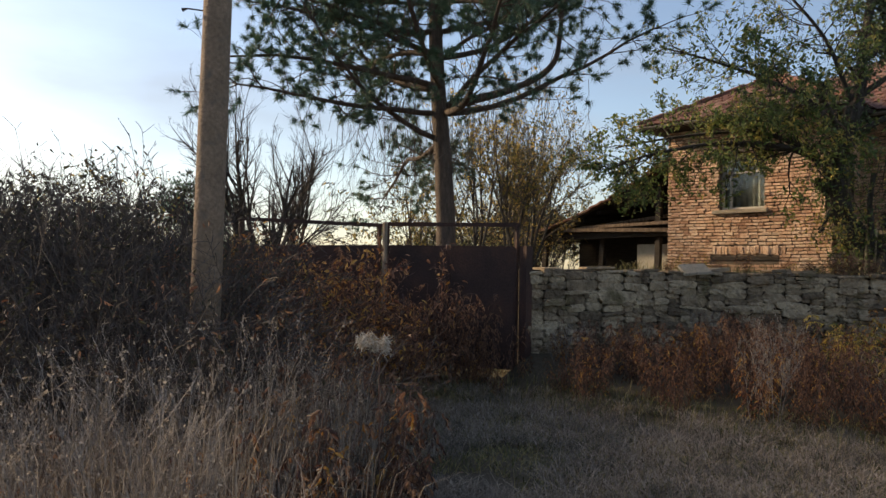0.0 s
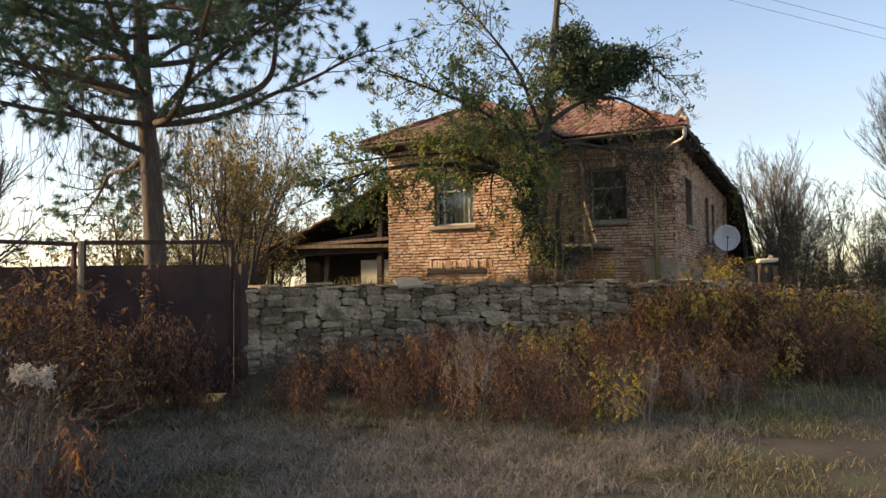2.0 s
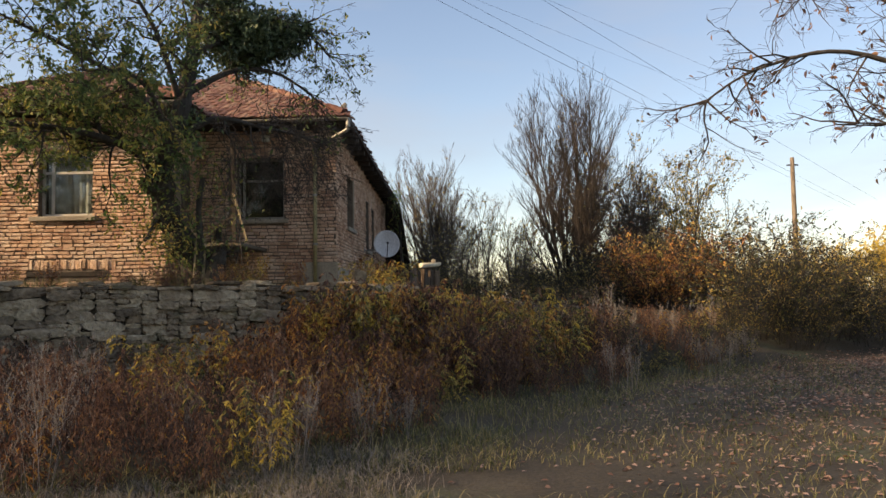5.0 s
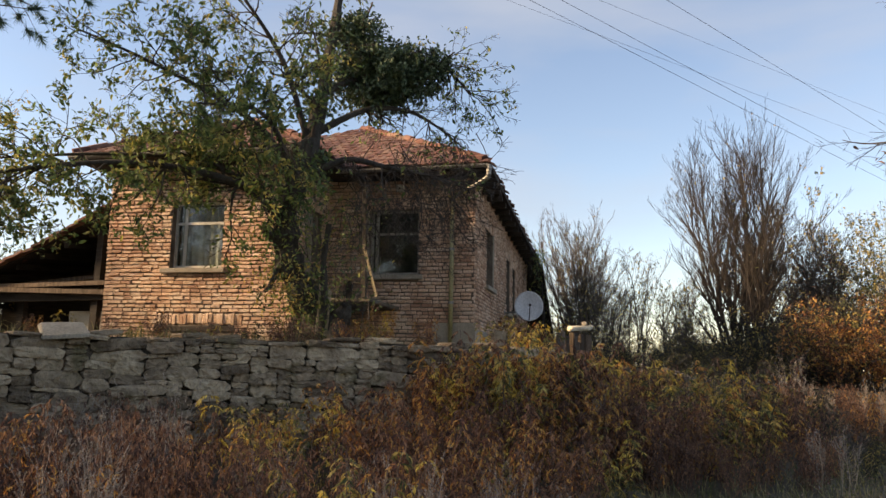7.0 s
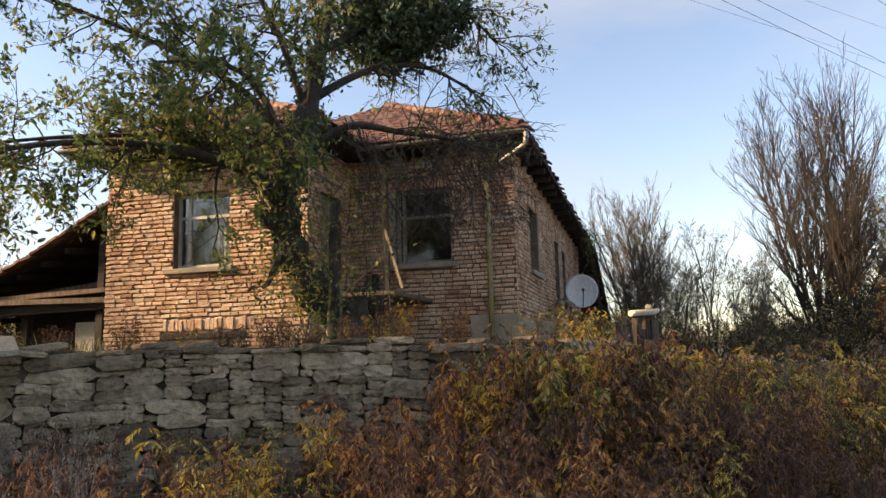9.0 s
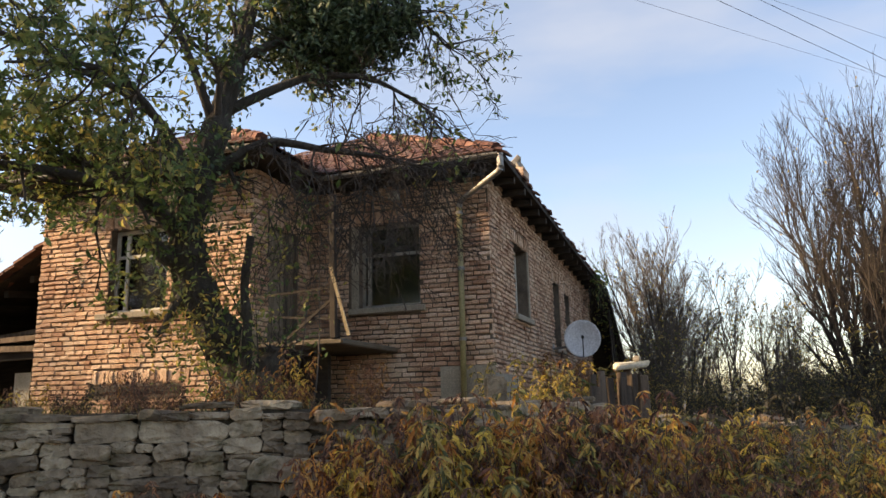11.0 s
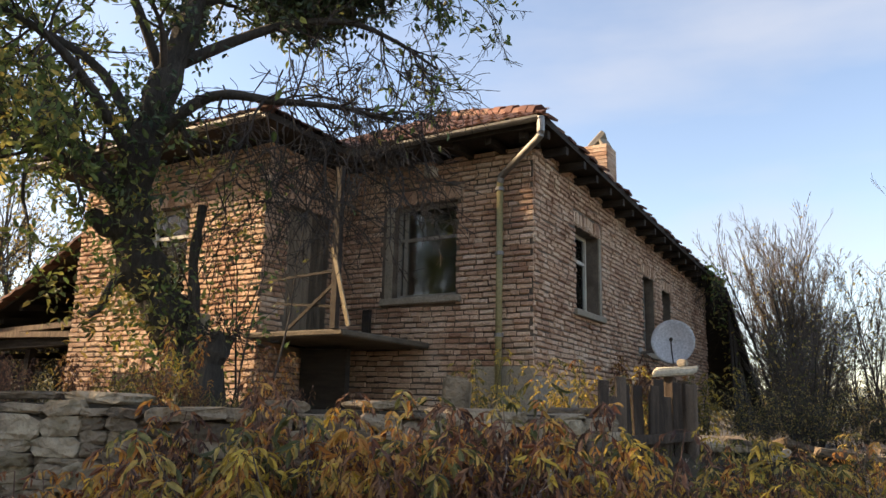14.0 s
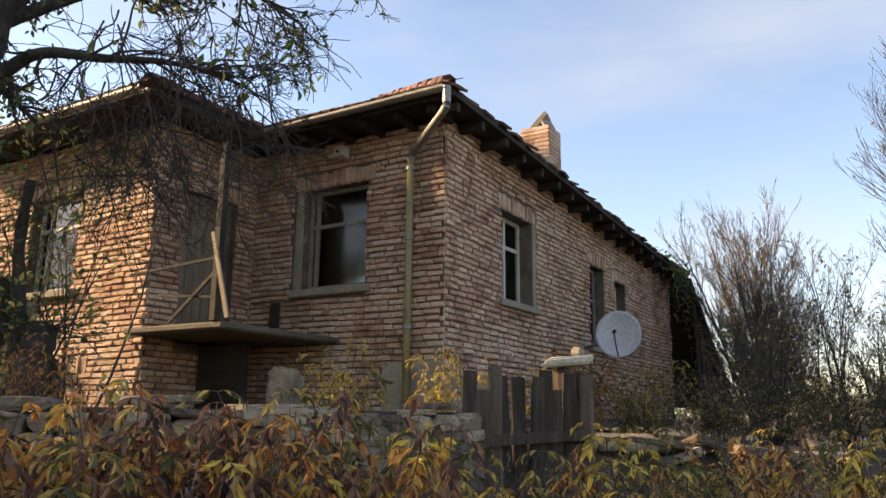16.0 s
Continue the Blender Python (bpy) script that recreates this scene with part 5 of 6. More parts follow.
def dry_herb(name, label, seed, tall, stems, twig, group, kids=(9, 4), fan=0.22):
    """Grey dead stalks with fine upright side twigs and small seed husks."""
    r = random.Random(seed)
    t = plant(name, label, "weed", Matrix.Identity(4), group)
    rows = []
    for k in range(stems):
        an, b = r.uniform(0, 6.28), 0.22 * math.sqrt(r.random())
        rows += grow(r, (b * math.cos(an), b * math.sin(an), -0.05), (math.cos(an) * fan * r.random(), math.sin(an) * fan * r.random(), 1), tall * r.uniform(0.55, 1.1), 0.0042, 2, kids, 30, 0.05, 0.07, 0.34, 0.35, 0.0011)
    part("branchwork", wood(rows, sides=(4, 3, 3, 3, 3)), twig, t)
    part("foliage", leaf_mesh("foliage", M_STRAW, along(r, rows, stems * 60, 1, 0.5, 0.008), 0.017, seed, 0.5), None, t)
    return t


BANK = "autumn shrubs on the bank"
kinds = [
    elder("bank_shrub", "brown withered shrub with curled hanging leaves", 101, 1.15, 17, 0.34, [(M_BROWNLEAF, 5), (M_ORANGELEAF, 0.6)], M_REDTWIG, BANK, 0.058, 0.22, 1.2, 3, 0.3),
    elder("bank_shrub", "brown withered shrub with many bare dry stems", 102, 1.2, 22, 0.30, [(M_BROWNLEAF, 1)], M_REDTWIG, BANK, 0.054, 0.40, 1.3, 3, 0.35, 0.12),
    elder("bank_shrub", "orange-brown autumn shrub with narrow drooping leaves", 103, 1.35, 15, 0.30, [(M_ORANGELEAF, 3), (M_BROWNLEAF, 2)], M_REDTWIG, BANK, 0.065, 0.28, 0.9),
    elder("bank_shrub", "yellow and green shrub with narrow drooping leaves", 104, 1.35, 14, 0.32, [(M_YELLOWLEAF, 3), (M_OLIVELEAF, 1.4), (M_ORANGELEAF, 1)], M_TWIG, BANK, 0.069, 0.46, 0.8),
    elder("bank_shrub", "olive green shrub turning yellow", 105, 1.15, 14, 0.42, [(M_OLIVELEAF, 5), (M_YELLOWLEAF, 1)], M_DARKTWIG, BANK, 0.065, 0.25, 0.7),
    elder("bank_shrub", "golden orange shrub with drooping leaves", 106, 1.45, 15, 0.28, [(M_ORANGELEAF, 3), (M_YELLOWLEAF, 2), (M_BROWNLEAF, 1)], M_REDTWIG, BANK, 0.067, 0.42, 0.9),
    elder("bank_shrub", "dark green low shrub on the bank", 107, 1.15, 15, 0.45, [(M_DARKLEAF, 3), (M_OLIVELEAF, 1.6)], M_DARKTWIG, BANK, 0.065, 0.2, 0.7),
]
dark_kinds = [
    shrub("bramble_bush", "dark tangled bramble bush with few leaves", 111, 2.3, 0.55, 46, [(M_DARKLEAF, 1500, 0.06)], M_MIDTWIG, (7, 5), 0.011, "dark bushes beside the lane", base=0.35),
    shrub("bramble_bush", "dark tangled thicket with brown dry leaves", 112, 2.2, 0.6, 46, [(M_DARKLEAF, 700, 0.06), (M_BROWNLEAF, 900, 0.065)], M_MIDTWIG, (7, 5), 0.011, "dark bushes beside the lane", base=0.35),
]
rust = shrub("sumac_bush", "rust-brown bush with hanging dry leaves", 113, 2.2, 0.5, 26, [(M_BROWNLEAF, 1500, 0.10), (M_ORANGELEAF, 700, 0.10)], M_REDTWIG, (6, 4), 0.011, "rust bushes before the gate", base=0.3)
hedge_kinds = [
    shrub("hedge_bush", "dense dark green hedge bush", 121, 2.4, 0.6, 40, [(M_DARKLEAF, 3000, 0.10), (M_OLIVELEAF, 1600, 0.10)], M_DARKTWIG, (7, 4), 0.012, "hedge bushes beyond the lane", base=0.5),
    shrub("hedge_bush", "olive hedge bush with yellowing leaves", 122, 2.2, 0.7, 34, [(M_OLIVELEAF, 1300, 0.10), (M_DARKLEAF, 1700, 0.09)], M_DARKTWIG, (7, 4), 0.012, "hedge bushes beyond the lane", base=0.5),
]
flame = shrub("orange_bush", "orange-brown autumn bush beside the lane", 123, 2.5, 0.6, 26, [(M_ORANGELEAF, 1900, 0.11), (M_BROWNLEAF, 1900, 0.10)], M_DARKTWIG, (6, 4), 0.012, base=0.4)
goldtree = shrub("yellow_tree", "small bright yellow autumn tree far off", 124, 4.0, 0.6, 24, [(M_YELLOWLEAF, 4200, 0.20)], M_DARKTWIG, (6, 4), 0.02, base=0.4, category="tree")


def place(kind, x, y, s, rz, sz=1.0, sink=0.02):
    m = Matrix.Translation((x, y, z_at(x, y) - sink)) @ Matrix.Rotation(radians(rz), 4, "Z") @ Matrix.Diagonal((s, s, s * sz, 1))
    o = copy_thing(kind, Matrix.Identity(4))
    o.matrix_basis = m
    return o


used = set()


def first_or_copy(kind, x, y, s, rz, sz=1.0):
    """The model stands at its first place; copies take the others."""
    if kind.name in used:
        return place(kind, x, y, s, rz, sz)
    used.add(kind.name)
    kind.matrix_basis = Matrix.Translation((x, y, z_at(x, y) - 0.02)) @ Matrix.Rotation(radians(rz), 4, "Z") @ Matrix.Diagonal((s, s, s * sz, 1))


rng = random.Random(77)
spots = []
tries = 0
while len(spots) < 150 and tries < 20000:
    tries += 1
    x, y = rng.uniform(-8.5, 6.5), rng.uniform(7.2, 22.5)
    de = float(side_distance(np.array([x]), np.array([y]), EDGE)[0][0])
    df = float(side_distance(np.array([x]), np.array([y]), FOOT)[0][0])
    if df < 0.25 or de > -0.28 or math.hypot(x - 2.1, y - 12.2) < 2.1:
        continue
    if any(math.hypot(x - a, y - b) < 0.50 for a, b, _, _ in spots):
        continue
    spots.append((x, y, df, de))
for x, y, df, de in spots:
    wave = noise.noise(Vector((x * 0.55, y * 0.55, 4.0)))
    t = (x + 7.0) / 8.0                       # browner by the gate, more golden along the wall's far end
    near_wall = de > -1.3
    if t < 0.35:
        kind = rng.choices(kinds[:6], (6, 5, 1.4, 0.5, 0.8, 0.2))[0]
    elif near_wall:
        kind = rng.choices(kinds[:6], (1.6, 1.2, 4, 0.6, 0.5, 3.2) if wave > 0.05 else (2.4, 2, 1.8, 2.2, 1.2, 1.2))[0]
    else:
        kind = rng.choices(kinds[:6], (5, 5, 3, 0.15, 0.3, 0.4) if wave > 0.05 else (5, 5, 1, 0.4, 0.8, 0.1))[0]
    if x > -3.2 and y > 11.0:
        kind = rng.choices(kinds[:6], ((0.3, 0.2, 3, 1.2, 0.4, 4) if wave > 0.1 else ((0.8, 0.5, 1.6, 4.5, 0.9, 1.6) if wave < -0.08 else (2.5, 2, 1.5, 1, 1.5, 0.6))) if near_wall else (2.5, 2.5, 3, 0.8, 1.5, 1))[0]
    if x > 1.2 and y > 13.0:
        kind = rng.choices(kinds, (4, 3, 0.5, 0.1, 1, 0.1, 4))[0]
    s = rng.uniform(0.58, 1.06)
    if x > -3.2 and near_wall and y < 15.2:
        s *= 1.12
    if -6.6 < x < -3.0 and de > -1.6:
        s *= 0.72
    if df < 0.9:
        s *= 0.75
    if x < -6.0:
        s *= 0.6
    if x < -1.9:                              # the upper wall stays open
        s = min(s, max(0.35, (1.62 - z_at(x, y)) / 1.35))
    if math.hypot(x - 1.3, y - 10.6) < 3.5 or math.hypot(x - 2.0, y - 12.0) < 3.3:
        s = min(s, max(0.3, (1.42 - z_at(x, y)) / 1.35))
    if x > -0.9 and y > 14.2:                 # low growth before the fence
        s = min(s, max(0.3, (1.9 - z_at(x, y)) / 1.5))
    if x > 1.2 and y > 13.0:
        s *= 0.8
    first_or_copy(kind, x, y, s, rng.uniform(0, 360), rng.uniform(0.85, 1.1))
# taller growth close before the far half of the wall
er = random.Random(23)
for k in range(30):
    f = 0.42 + 0.58 * k / 29
    wx, wy = -3.3 + 2.9 * f, 12.85 + 1.9 * f + 0.4 * f * f
    x, y = wx + 0.5 * er.uniform(0.2, 0.8), wy - 0.85 * er.uniform(0.2, 0.65)
    kk = er.choices((2, 3, 5, 4, 0), (3.2, 2.2, 3.4, 0.5, 2.0))[0]
    tall = (1.15, 1.2, 1.35, 1.35, 1.15, 1.45)[kk]
    place(kinds[kk], x, y, (er.uniform(1.7, 2.0) + 0.14 * f - z_at(x, y)) / tall, er.uniform(0, 360))
for k in range(34):                           # brown undergrowth before it
    f = er.random()
    x, y = -2.4 + 2.9 * f + er.uniform(0.1, 0.7), 12.6 + 2.3 * f + er.uniform(-0.5, 0.2)
    place(kinds[er.choice((0, 0, 1, 2))], x, y, max(0.35, (er.uniform(1.2, 1.55) - z_at(x, y)) / 1.2), er.uniform(0, 360))
WALL_GROWTH = ((-1.72, 14.1, 5, 2.2), (-1.32, 14.5, 5, 2.12), (-1.45, 14.3, 2, 1.95), (-1.95, 13.85, 2, 2.05), (-0.95, 15.0, 2, 1.95), (-0.47, 15.4, 3, 2.36), (-0.62, 15.2, 3, 2.1), (-0.05, 15.75, 3, 2.02), (0.4, 14.9, 4, 1.8), (1.2, 16.3, 4, 1.95))
BANK_GROWTH = ((1.6, 16.4, 5, 1.95), (0.8, 15.9, 4, 1.75), (1.3, 15.5, 4, 1.7), (1.9, 16.0, 4, 1.75), (0.55, 16.4, 2, 1.85), (2.2, 17.0, 4, 1.9), (1.5, 17.4, 4, 2.0), (2.6, 17.8, 0, 2.0), (1.0, 17.2, 4, 1.85), (0.5, 17.6, 4, 2.0), (2.0, 18.4, 6, 2.1), (1.2, 18.6, 6, 2.15), (3.2, 18.6, 6, 2.0))
for x, y, kk, top in WALL_GROWTH + BANK_GROWTH:
    place(kinds[kk], x, y, (top - z_at(x, y)) / (1.15, 1.2, 1.35, 1.35, 1.15, 1.45, 1.15)[kk], er.uniform(0, 360))
for x, y, k, s in ((-1.9, 14.7, 3, 0.62), (-1.05, 15.05, 3, 0.6), (-2.9, 14.45, 5, 0.45), (-2.35, 14.85, 2, 0.42), (-2.9, 14.1, 4, 0.4), (-4.6, 13.0, 4, 0.35), (-3.9, 13.6, 0, 0.35), (-1.7, 17.0, 4, 0.7), (-1.3, 18.1, 3, 0.7), (-6.2, 12.6, 4, 0.35), (-5.5, 13.4, 0, 0.4), (-1.2, 20.9, 2, 0.8), (-1.6, 21.8, 2, 0.75), (-2.1, 22.9, 2, 1.0), (-1.3, 23.2, 4, 0.9), (-0.9, 26.5, 4, 1.0), (-1.5, 24.5, 4, 1.1), (-1.2, 20.0, 4, 0.8), (-8.0, 16.6, 4, 0.4)):
    place(kinds[k], x, y, s, rng.uniform(0, 360))
for x, y, k, s in ((-7.3, 8.1, 1, 1.15), (-8.3, 7.2, 1, 1.2), (-7.8, 7.5, 1, 0.95), (-6.9, 8.45, 1, 0.85)):
    place(kinds[k], x, y, s, rng.uniform(0, 360))
place(kinds[5], -8.8, 7.1, 1.35, 40)
for x, y, k, s in ((-7.5, 7.8, 1, 1.3), (-8.9, 6.7, 0, 1.4), (-9.4, 6.4, 0, 1.5), (-9.9, 6.1, 0, 1.45)):
    place(kinds[k], x, y, s, 70 * x)
for k in range(26):
    f = er.random()
    x, y = -6.3 + 4.4 * f + er.uniform(-0.2, 0.1), 11.6 + 2.9 * f + er.uniform(0.1, 0.9)
    if side_distance(np.array([x]), np.array([y]), EDGE)[0][0] > 0.3:
        place(kinds[er.choice((0, 1, 1, 2, 6))], x, y, er.uniform(0.16, 0.34), er.uniform(0, 360))
# dark thicket beside the pole and in front of the gate's far leaf
START, AHEAD, ASIDE = Vector((0.71, 0.39, 0)), Vector((-0.73, 0.68, 0)), Vector((0.68, 0.73, 0))


def lane(depth, side):
    q = START + AHEAD * depth + ASIDE * side
    return q.x, q.y


POLE_THICKET = ((6.6, -3.9, 0, 0.8), (7.4, -2.6, 1, 0.85), (7.0, -5.2, 0, 0.9), (8.2, -4.2, 0, 0.95), (8.8, -6.0, 0, 1.1), (9.6, -4.4, 1, 1.05), (10.5, -6.2, 0, 1.15), (5.6, -4.6, 0, 0.7), (5.4, -3.3, 1, 0.62), (6.3, -2.4, 1, 0.62), (11.5, -7.8, 0, 1.35), (12.5, -6.0, 0, 1.25), (13, -9, 0, 1.5))
NEAR_THICKET = ((9.2, -7.6, 0, 1.2), (6.4, -6.4, 0, 0.95), (8.4, -3.0, 1, 0.8), (8.0, -3.0, 0, 1.05), (9.0, -3.4, 0, 1.15), (7.0, -2.7, 0, 0.95), (10.0, -5.2, 0, 1.2), (5.0, -1.9, 0, 0.72), (5.1, -1.2, 1, 0.6), (5.4, -2.6, 0, 0.8), (5.2, -1.55, 1, 0.75), (5.0, -5.6, 0, 0.75), (4.6, -4.3, 0, 0.55))
for depth, side, k, s in POLE_THICKET + NEAR_THICKET:
    x, y = lane(depth, side)
    first_or_copy(dark_kinds[k], x, y, s, rng.uniform(0, 360))
for depth, side, s in ((8.8, -2.2, 0.85), (9.4, -1.3, 0.85), (8.0, -1.7, 0.72), (9.6, -2.9, 0.9), (10.2, -0.7, 0.6), (7.2, -1.5, 0.5)):
    x, y = lane(depth, side)
    first_or_copy(rust, x, y, s, rng.uniform(0, 360))
LANE_HEDGE = ((7.6, 22.0, 0, 0.9), (9.4, 22.8, 0, 0.95), (11.4, 23.4, 0, 0.8), (13.6, 24.2, 0, 0.65), (8.6, 25.0, 0, 1.15), (3.4, 25.0, 1, 0.8), (8.3, 21.4, 0, 0.55), (10.4, 22.2, 0, 0.6), (12.4, 23.0, 0, 0.55), (15.0, 24.4, 0, 0.5), (6.8, 21.2, 1, 0.4), (5.2, 24.2, 1, 0.9), (3.0, 23.4, 1, 0.5), (1.6, 22.8, 1, 0.42), (0.2, 21.4, 1, 0.33), (-0.3, 23.4, 1, 0.42), (0.9, 25.0, 1, 0.45))
BACK_HEDGE = ((2.2, 26.0, 0, 0.41), (4.8, 26.6, 0, 0.79), (5.8, 25.8, 0, 0.95), (3.0, 28.6, 0, 0.61), (6.8, 27.0, 0, 0.90), (11, 26, 0, 0.8), (14, 27, 1, 0.6), (2.4, 27.6, 1, 0.44), (5.8, 27.5, 0, 0.98), (1.0, 30.5, 1, 0.66), (3.2, 31.0, 0, 0.72), (16, 25.5, 0, 0.5), (8, 31, 1, 1.2), (11.5, 34, 1, 1.0), (18.5, 27, 0, 0.55), (21, 28.5, 0, 0.6))
GATE_HEDGE = ((-16.3, 21.4, 0, 1.0), (-18.3, 22.6, 0, 1.1), (-20.4, 24.2, 0, 1.2), (-13.5, 10.6, 1, 0.7), (-12.0, 9.4, 1, 0.6), (-15.5, 13.5, 1, 0.8), (-17, 10.5, 0, 0.9), (-14.5, 18.5, 1, 0.8), (-18, 15, 1, 0.9), (-21, 18, 1, 1.7), (-17.5, 21, 1, 1.5), (-24, 8, 0, 1.8), (-22, 3, 0, 1.6), (-28, 0, 0, 1.8))
for x, y, k, s in LANE_HEDGE + BACK_HEDGE + GATE_HEDGE:
    first_or_copy(hedge_kinds[k], x, y, s, rng.uniform(0, 360))
flame.matrix_basis = put(6.3, 24.6, 0, 1.0)
place(flame, 5.3, 23.4, 0.75, 80)
goldtree.matrix_basis = put(18.2, 37.8, 0, 0.75)
place(goldtree, 20.6, 38.2, 0.85, 60)
far_woods = []
for k in range(60):
    an = radians(rng.uniform(-100, 75))
    d = rng.uniform(55, 120)
    x, y = math.sin(an) * d, math.cos(an) * d
    far_woods.append((x, y, rng.uniform(1.1, 2.0)))
for x, y, s in far_woods:
    place(hedge_kinds[rng.randint(0, 1)], x, y, s, rng.uniform(0, 360))

# ---- grasses and fallen leaves ----
rs = np.random.RandomState(9)


def patch(n, d0, d1, s0, s1):
    d, s = rs.uniform(d0, d1, n), rs.uniform(s0, s1, n)
    x, y = START.x + AHEAD.x * d + ASIDE.x * s, START.y + AHEAD.y * d + ASIDE.y * s
    return x, y, d, s


x, y, d, s = patch(30000, 2.6, 6.4, -4.6, -0.1)
dens = np.array([noise.noise(Vector((a * 1.3, b * 1.3, 0.5))) for a, b in zip(x, y)])
keep = (dens + rs.uniform(-0.25, 0.25, len(x)) > -0.05) & (s < -0.25 - 0.06 * (d - 2.6)) & (s > -0.62 * d - 0.3)
x, y = x[keep], y[keep]
tall_grass = part("tall_grass", blade_mesh("tall_grass", M_STRAW, np.stack([x, y, height(x, y) - 0.02], 1), 1.05, 12, 0.0019, 0.13, 0.3), None)
tagged(tall_grass, "tall dry straw-coloured grass beside the lane", "grass", kind="stuff")
x, y = rs.uniform(-9, 8, 170000), rs.uniform(2.5, 20, 170000)
df = side_distance(x, y, FOOT)[0]
pick = np.array([noise.noise(Vector((a * 0.7, b * 0.7, 0))) for a, b in zip(x, y)])
keep = ((x < 0.8) | (rs.uniform(size=len(x)) < 0.3)) & (df > -5.5) & (df < 0.9) & (pick > -0.35 + 0.05 * np.abs(df + 0.3))
x, y = x[keep], y[keep]
verge = part("verge_grass", blade_mesh("verge_grass", M_GRASS, np.stack([x, y, height(x, y) - 0.01], 1), 0.085, 13, 0.0036, 1.1, 0.9), None)
tagged(verge, "short trodden grass, green and dry mixed", "grass", kind="stuff")
x, y = rs.uniform(-8, 0.2, 130000), rs.uniform(1.5, 10.5, 130000)
df = side_distance(x, y, FOOT)[0]
pick = np.array([noise.noise(Vector((a * 0.9, b * 0.9, 3.0))) + 0.5 * noise.noise(Vector((a * 3.0, b * 3.0, 8.0))) for a, b in zip(x, y)])
keep = (df > -4.5) & (df < 0.5) & (pick > -0.30) & (x < 0.2 - rs.uniform(0, 1.5, len(x)))
x, y = x[keep], y[keep]
dry_grass = part("dry_grass", blade_mesh("dry_grass", M_STRAW, np.stack([x, y, height(x, y) - 0.005], 1), 0.11, 18, 0.0026, 1.6, 1.1), None)
tagged(dry_grass, "flattened straw-coloured dry grass on the lane", "grass", kind="stuff")
x, y = rs.uniform(-9, 7, 26000), rs.uniform(6.5, 19, 26000)
df = side_distance(x, y, FOOT)[0]
de = side_distance(x, y, EDGE)[0]
keep = (df > -0.5) & (df < 1.1) & (de < -0.2)
x, y = x[keep], y[keep]
edge_grass = part("edge_grass", blade_mesh("edge_grass", M_GRASS, np.stack([x, y, height(x, y) - 0.01], 1), 0.20, 14, 0.0032, 0.8, 0.8), None)
tagged(edge_grass, "longer tufted grass along the foot of the bank", "grass", kind="stuff")
x, y = rs.uniform(-12, 0.5, 22000), rs.uniform(9, 19.8, 22000)
de = side_distance(x, y, EDGE)[0]
keep = (x > -6.8) & (de > 0.12) & (de < 1.6)
x, y = x[keep], y[keep]
top_grass = part("terrace_grass", blade_mesh("terrace_grass", M_GRASS, np.stack([x, y, height(x, y) - 0.01], 1), 0.17, 15, 0.0035, 0.7, 0.9), None)
tagged(top_grass, "dry grass growing on the terrace edge", "grass", kind="stuff")
x, y = rs.uniform(-4, 18, 110000), rs.uniform(4, 28, 110000)
df = side_distance(x, y, FOOT)[0]
keep = (df < 0.6) & (df > -6.5) & (rs.uniform(size=len(x)) < np.clip((x - 1.0) / 5.0, 0.03, 1.0) * np.clip(1.0 - np.abs(df + 2.2) / 4.5, 0.12, 1.0))
x, y = x[keep], y[keep]
litter = part("leaf_litter", leaf_mesh("leaf_litter", M_LITTER, np.stack([x, y, height(x, y) + 0.012], 1), 0.056, 16, 0.6, 0.92, 0.0), None)
tagged(litter, "pale brown leaves scattered over the lane", "foliage", kind="stuff")
herbs = [
    dry_herb("dry_weed", "tall grey dead weed with fine twigs", 141, 1.35, 9, M_PALESTALK, "dry weeds beside the lane"),
    dry_herb("dry_weed", "tall straw-grey dead weed with seed husks", 142, 1.15, 12, M_PALESTALK, "dry weeds beside the lane", (12, 3), 0.3),
]
hr = random.Random(17)
for k in range(64):
    hd = hr.uniform(2.8, 6.2)
    hs = hr.uniform(-0.60 * hd - 0.2, -0.45 - 0.06 * (hd - 2.6))
    x, y = lane(hd, hs)
    first_or_copy(herbs[k % 2], x, y, hr.uniform(0.7, 1.05), hr.uniform(0, 360))
for x, y, df, de in spots[::5]:
    place(herbs[hr.randrange(2)], x + 0.2, y - 0.15, hr.uniform(0.55, 0.95), hr.uniform(0, 360))
weeds = shrub("dock_weed", "withered dark brown weed stalk in the grass", 131, 0.95, 0.12, 5, [(M_BROWNLEAF, 260, 0.06)], M_REDTWIG, (6,), 0.006, "dry weed stalks", base=0.03, category="weed")
for depth, side in ((3.0, -1.05), (3.3, -0.75), (3.6, -1.7), (4.4, -0.35), (4.0, -0.9), (3.2, -1.9), (3.9, -0.5), (4.6, -0.75), (5.2, -0.6)):
    x, y = lane(depth, side)
    first_or_copy(weeds, x, y, rng.uniform(0.7, 1.05), rng.uniform(0, 360))
for depth, side, s in ((4.0, -0.50, 0.95), (4.5, -0.85, 0.95), (3.7, -0.72, 0.85), (3.4, -0.5, 0.75), (4.9, -0.55, 0.9), (3.5, -0.85, 0.8), (4.2, -0.65, 0.95), (3.1, -1.6, 0.7), (3.4, -2.1, 0.75), (3.0, -0.75, 0.6), (5.3, -0.8, 1.0), (4.4, -0.42, 0.85), (3.6, -0.38, 0.6)):
    x, y = lane(depth, side)
    place(kinds[0], x, y, s, rng.uniform(0, 360))
fluff = plant("seed_head_plant", "dry stem with white fluffy seed heads", "weed")
fx, fy = lane(4.3, -0.36)
fz = z_at(fx, fy)
part("stem", Geo().tube([(fx, fy, fz), (fx + 0.03, fy, fz + 0.6), (fx - 0.02, fy + 0.02, fz + 1.3)], [0.007, 0.006, 0.003], 5), M_REDTWIG, fluff)
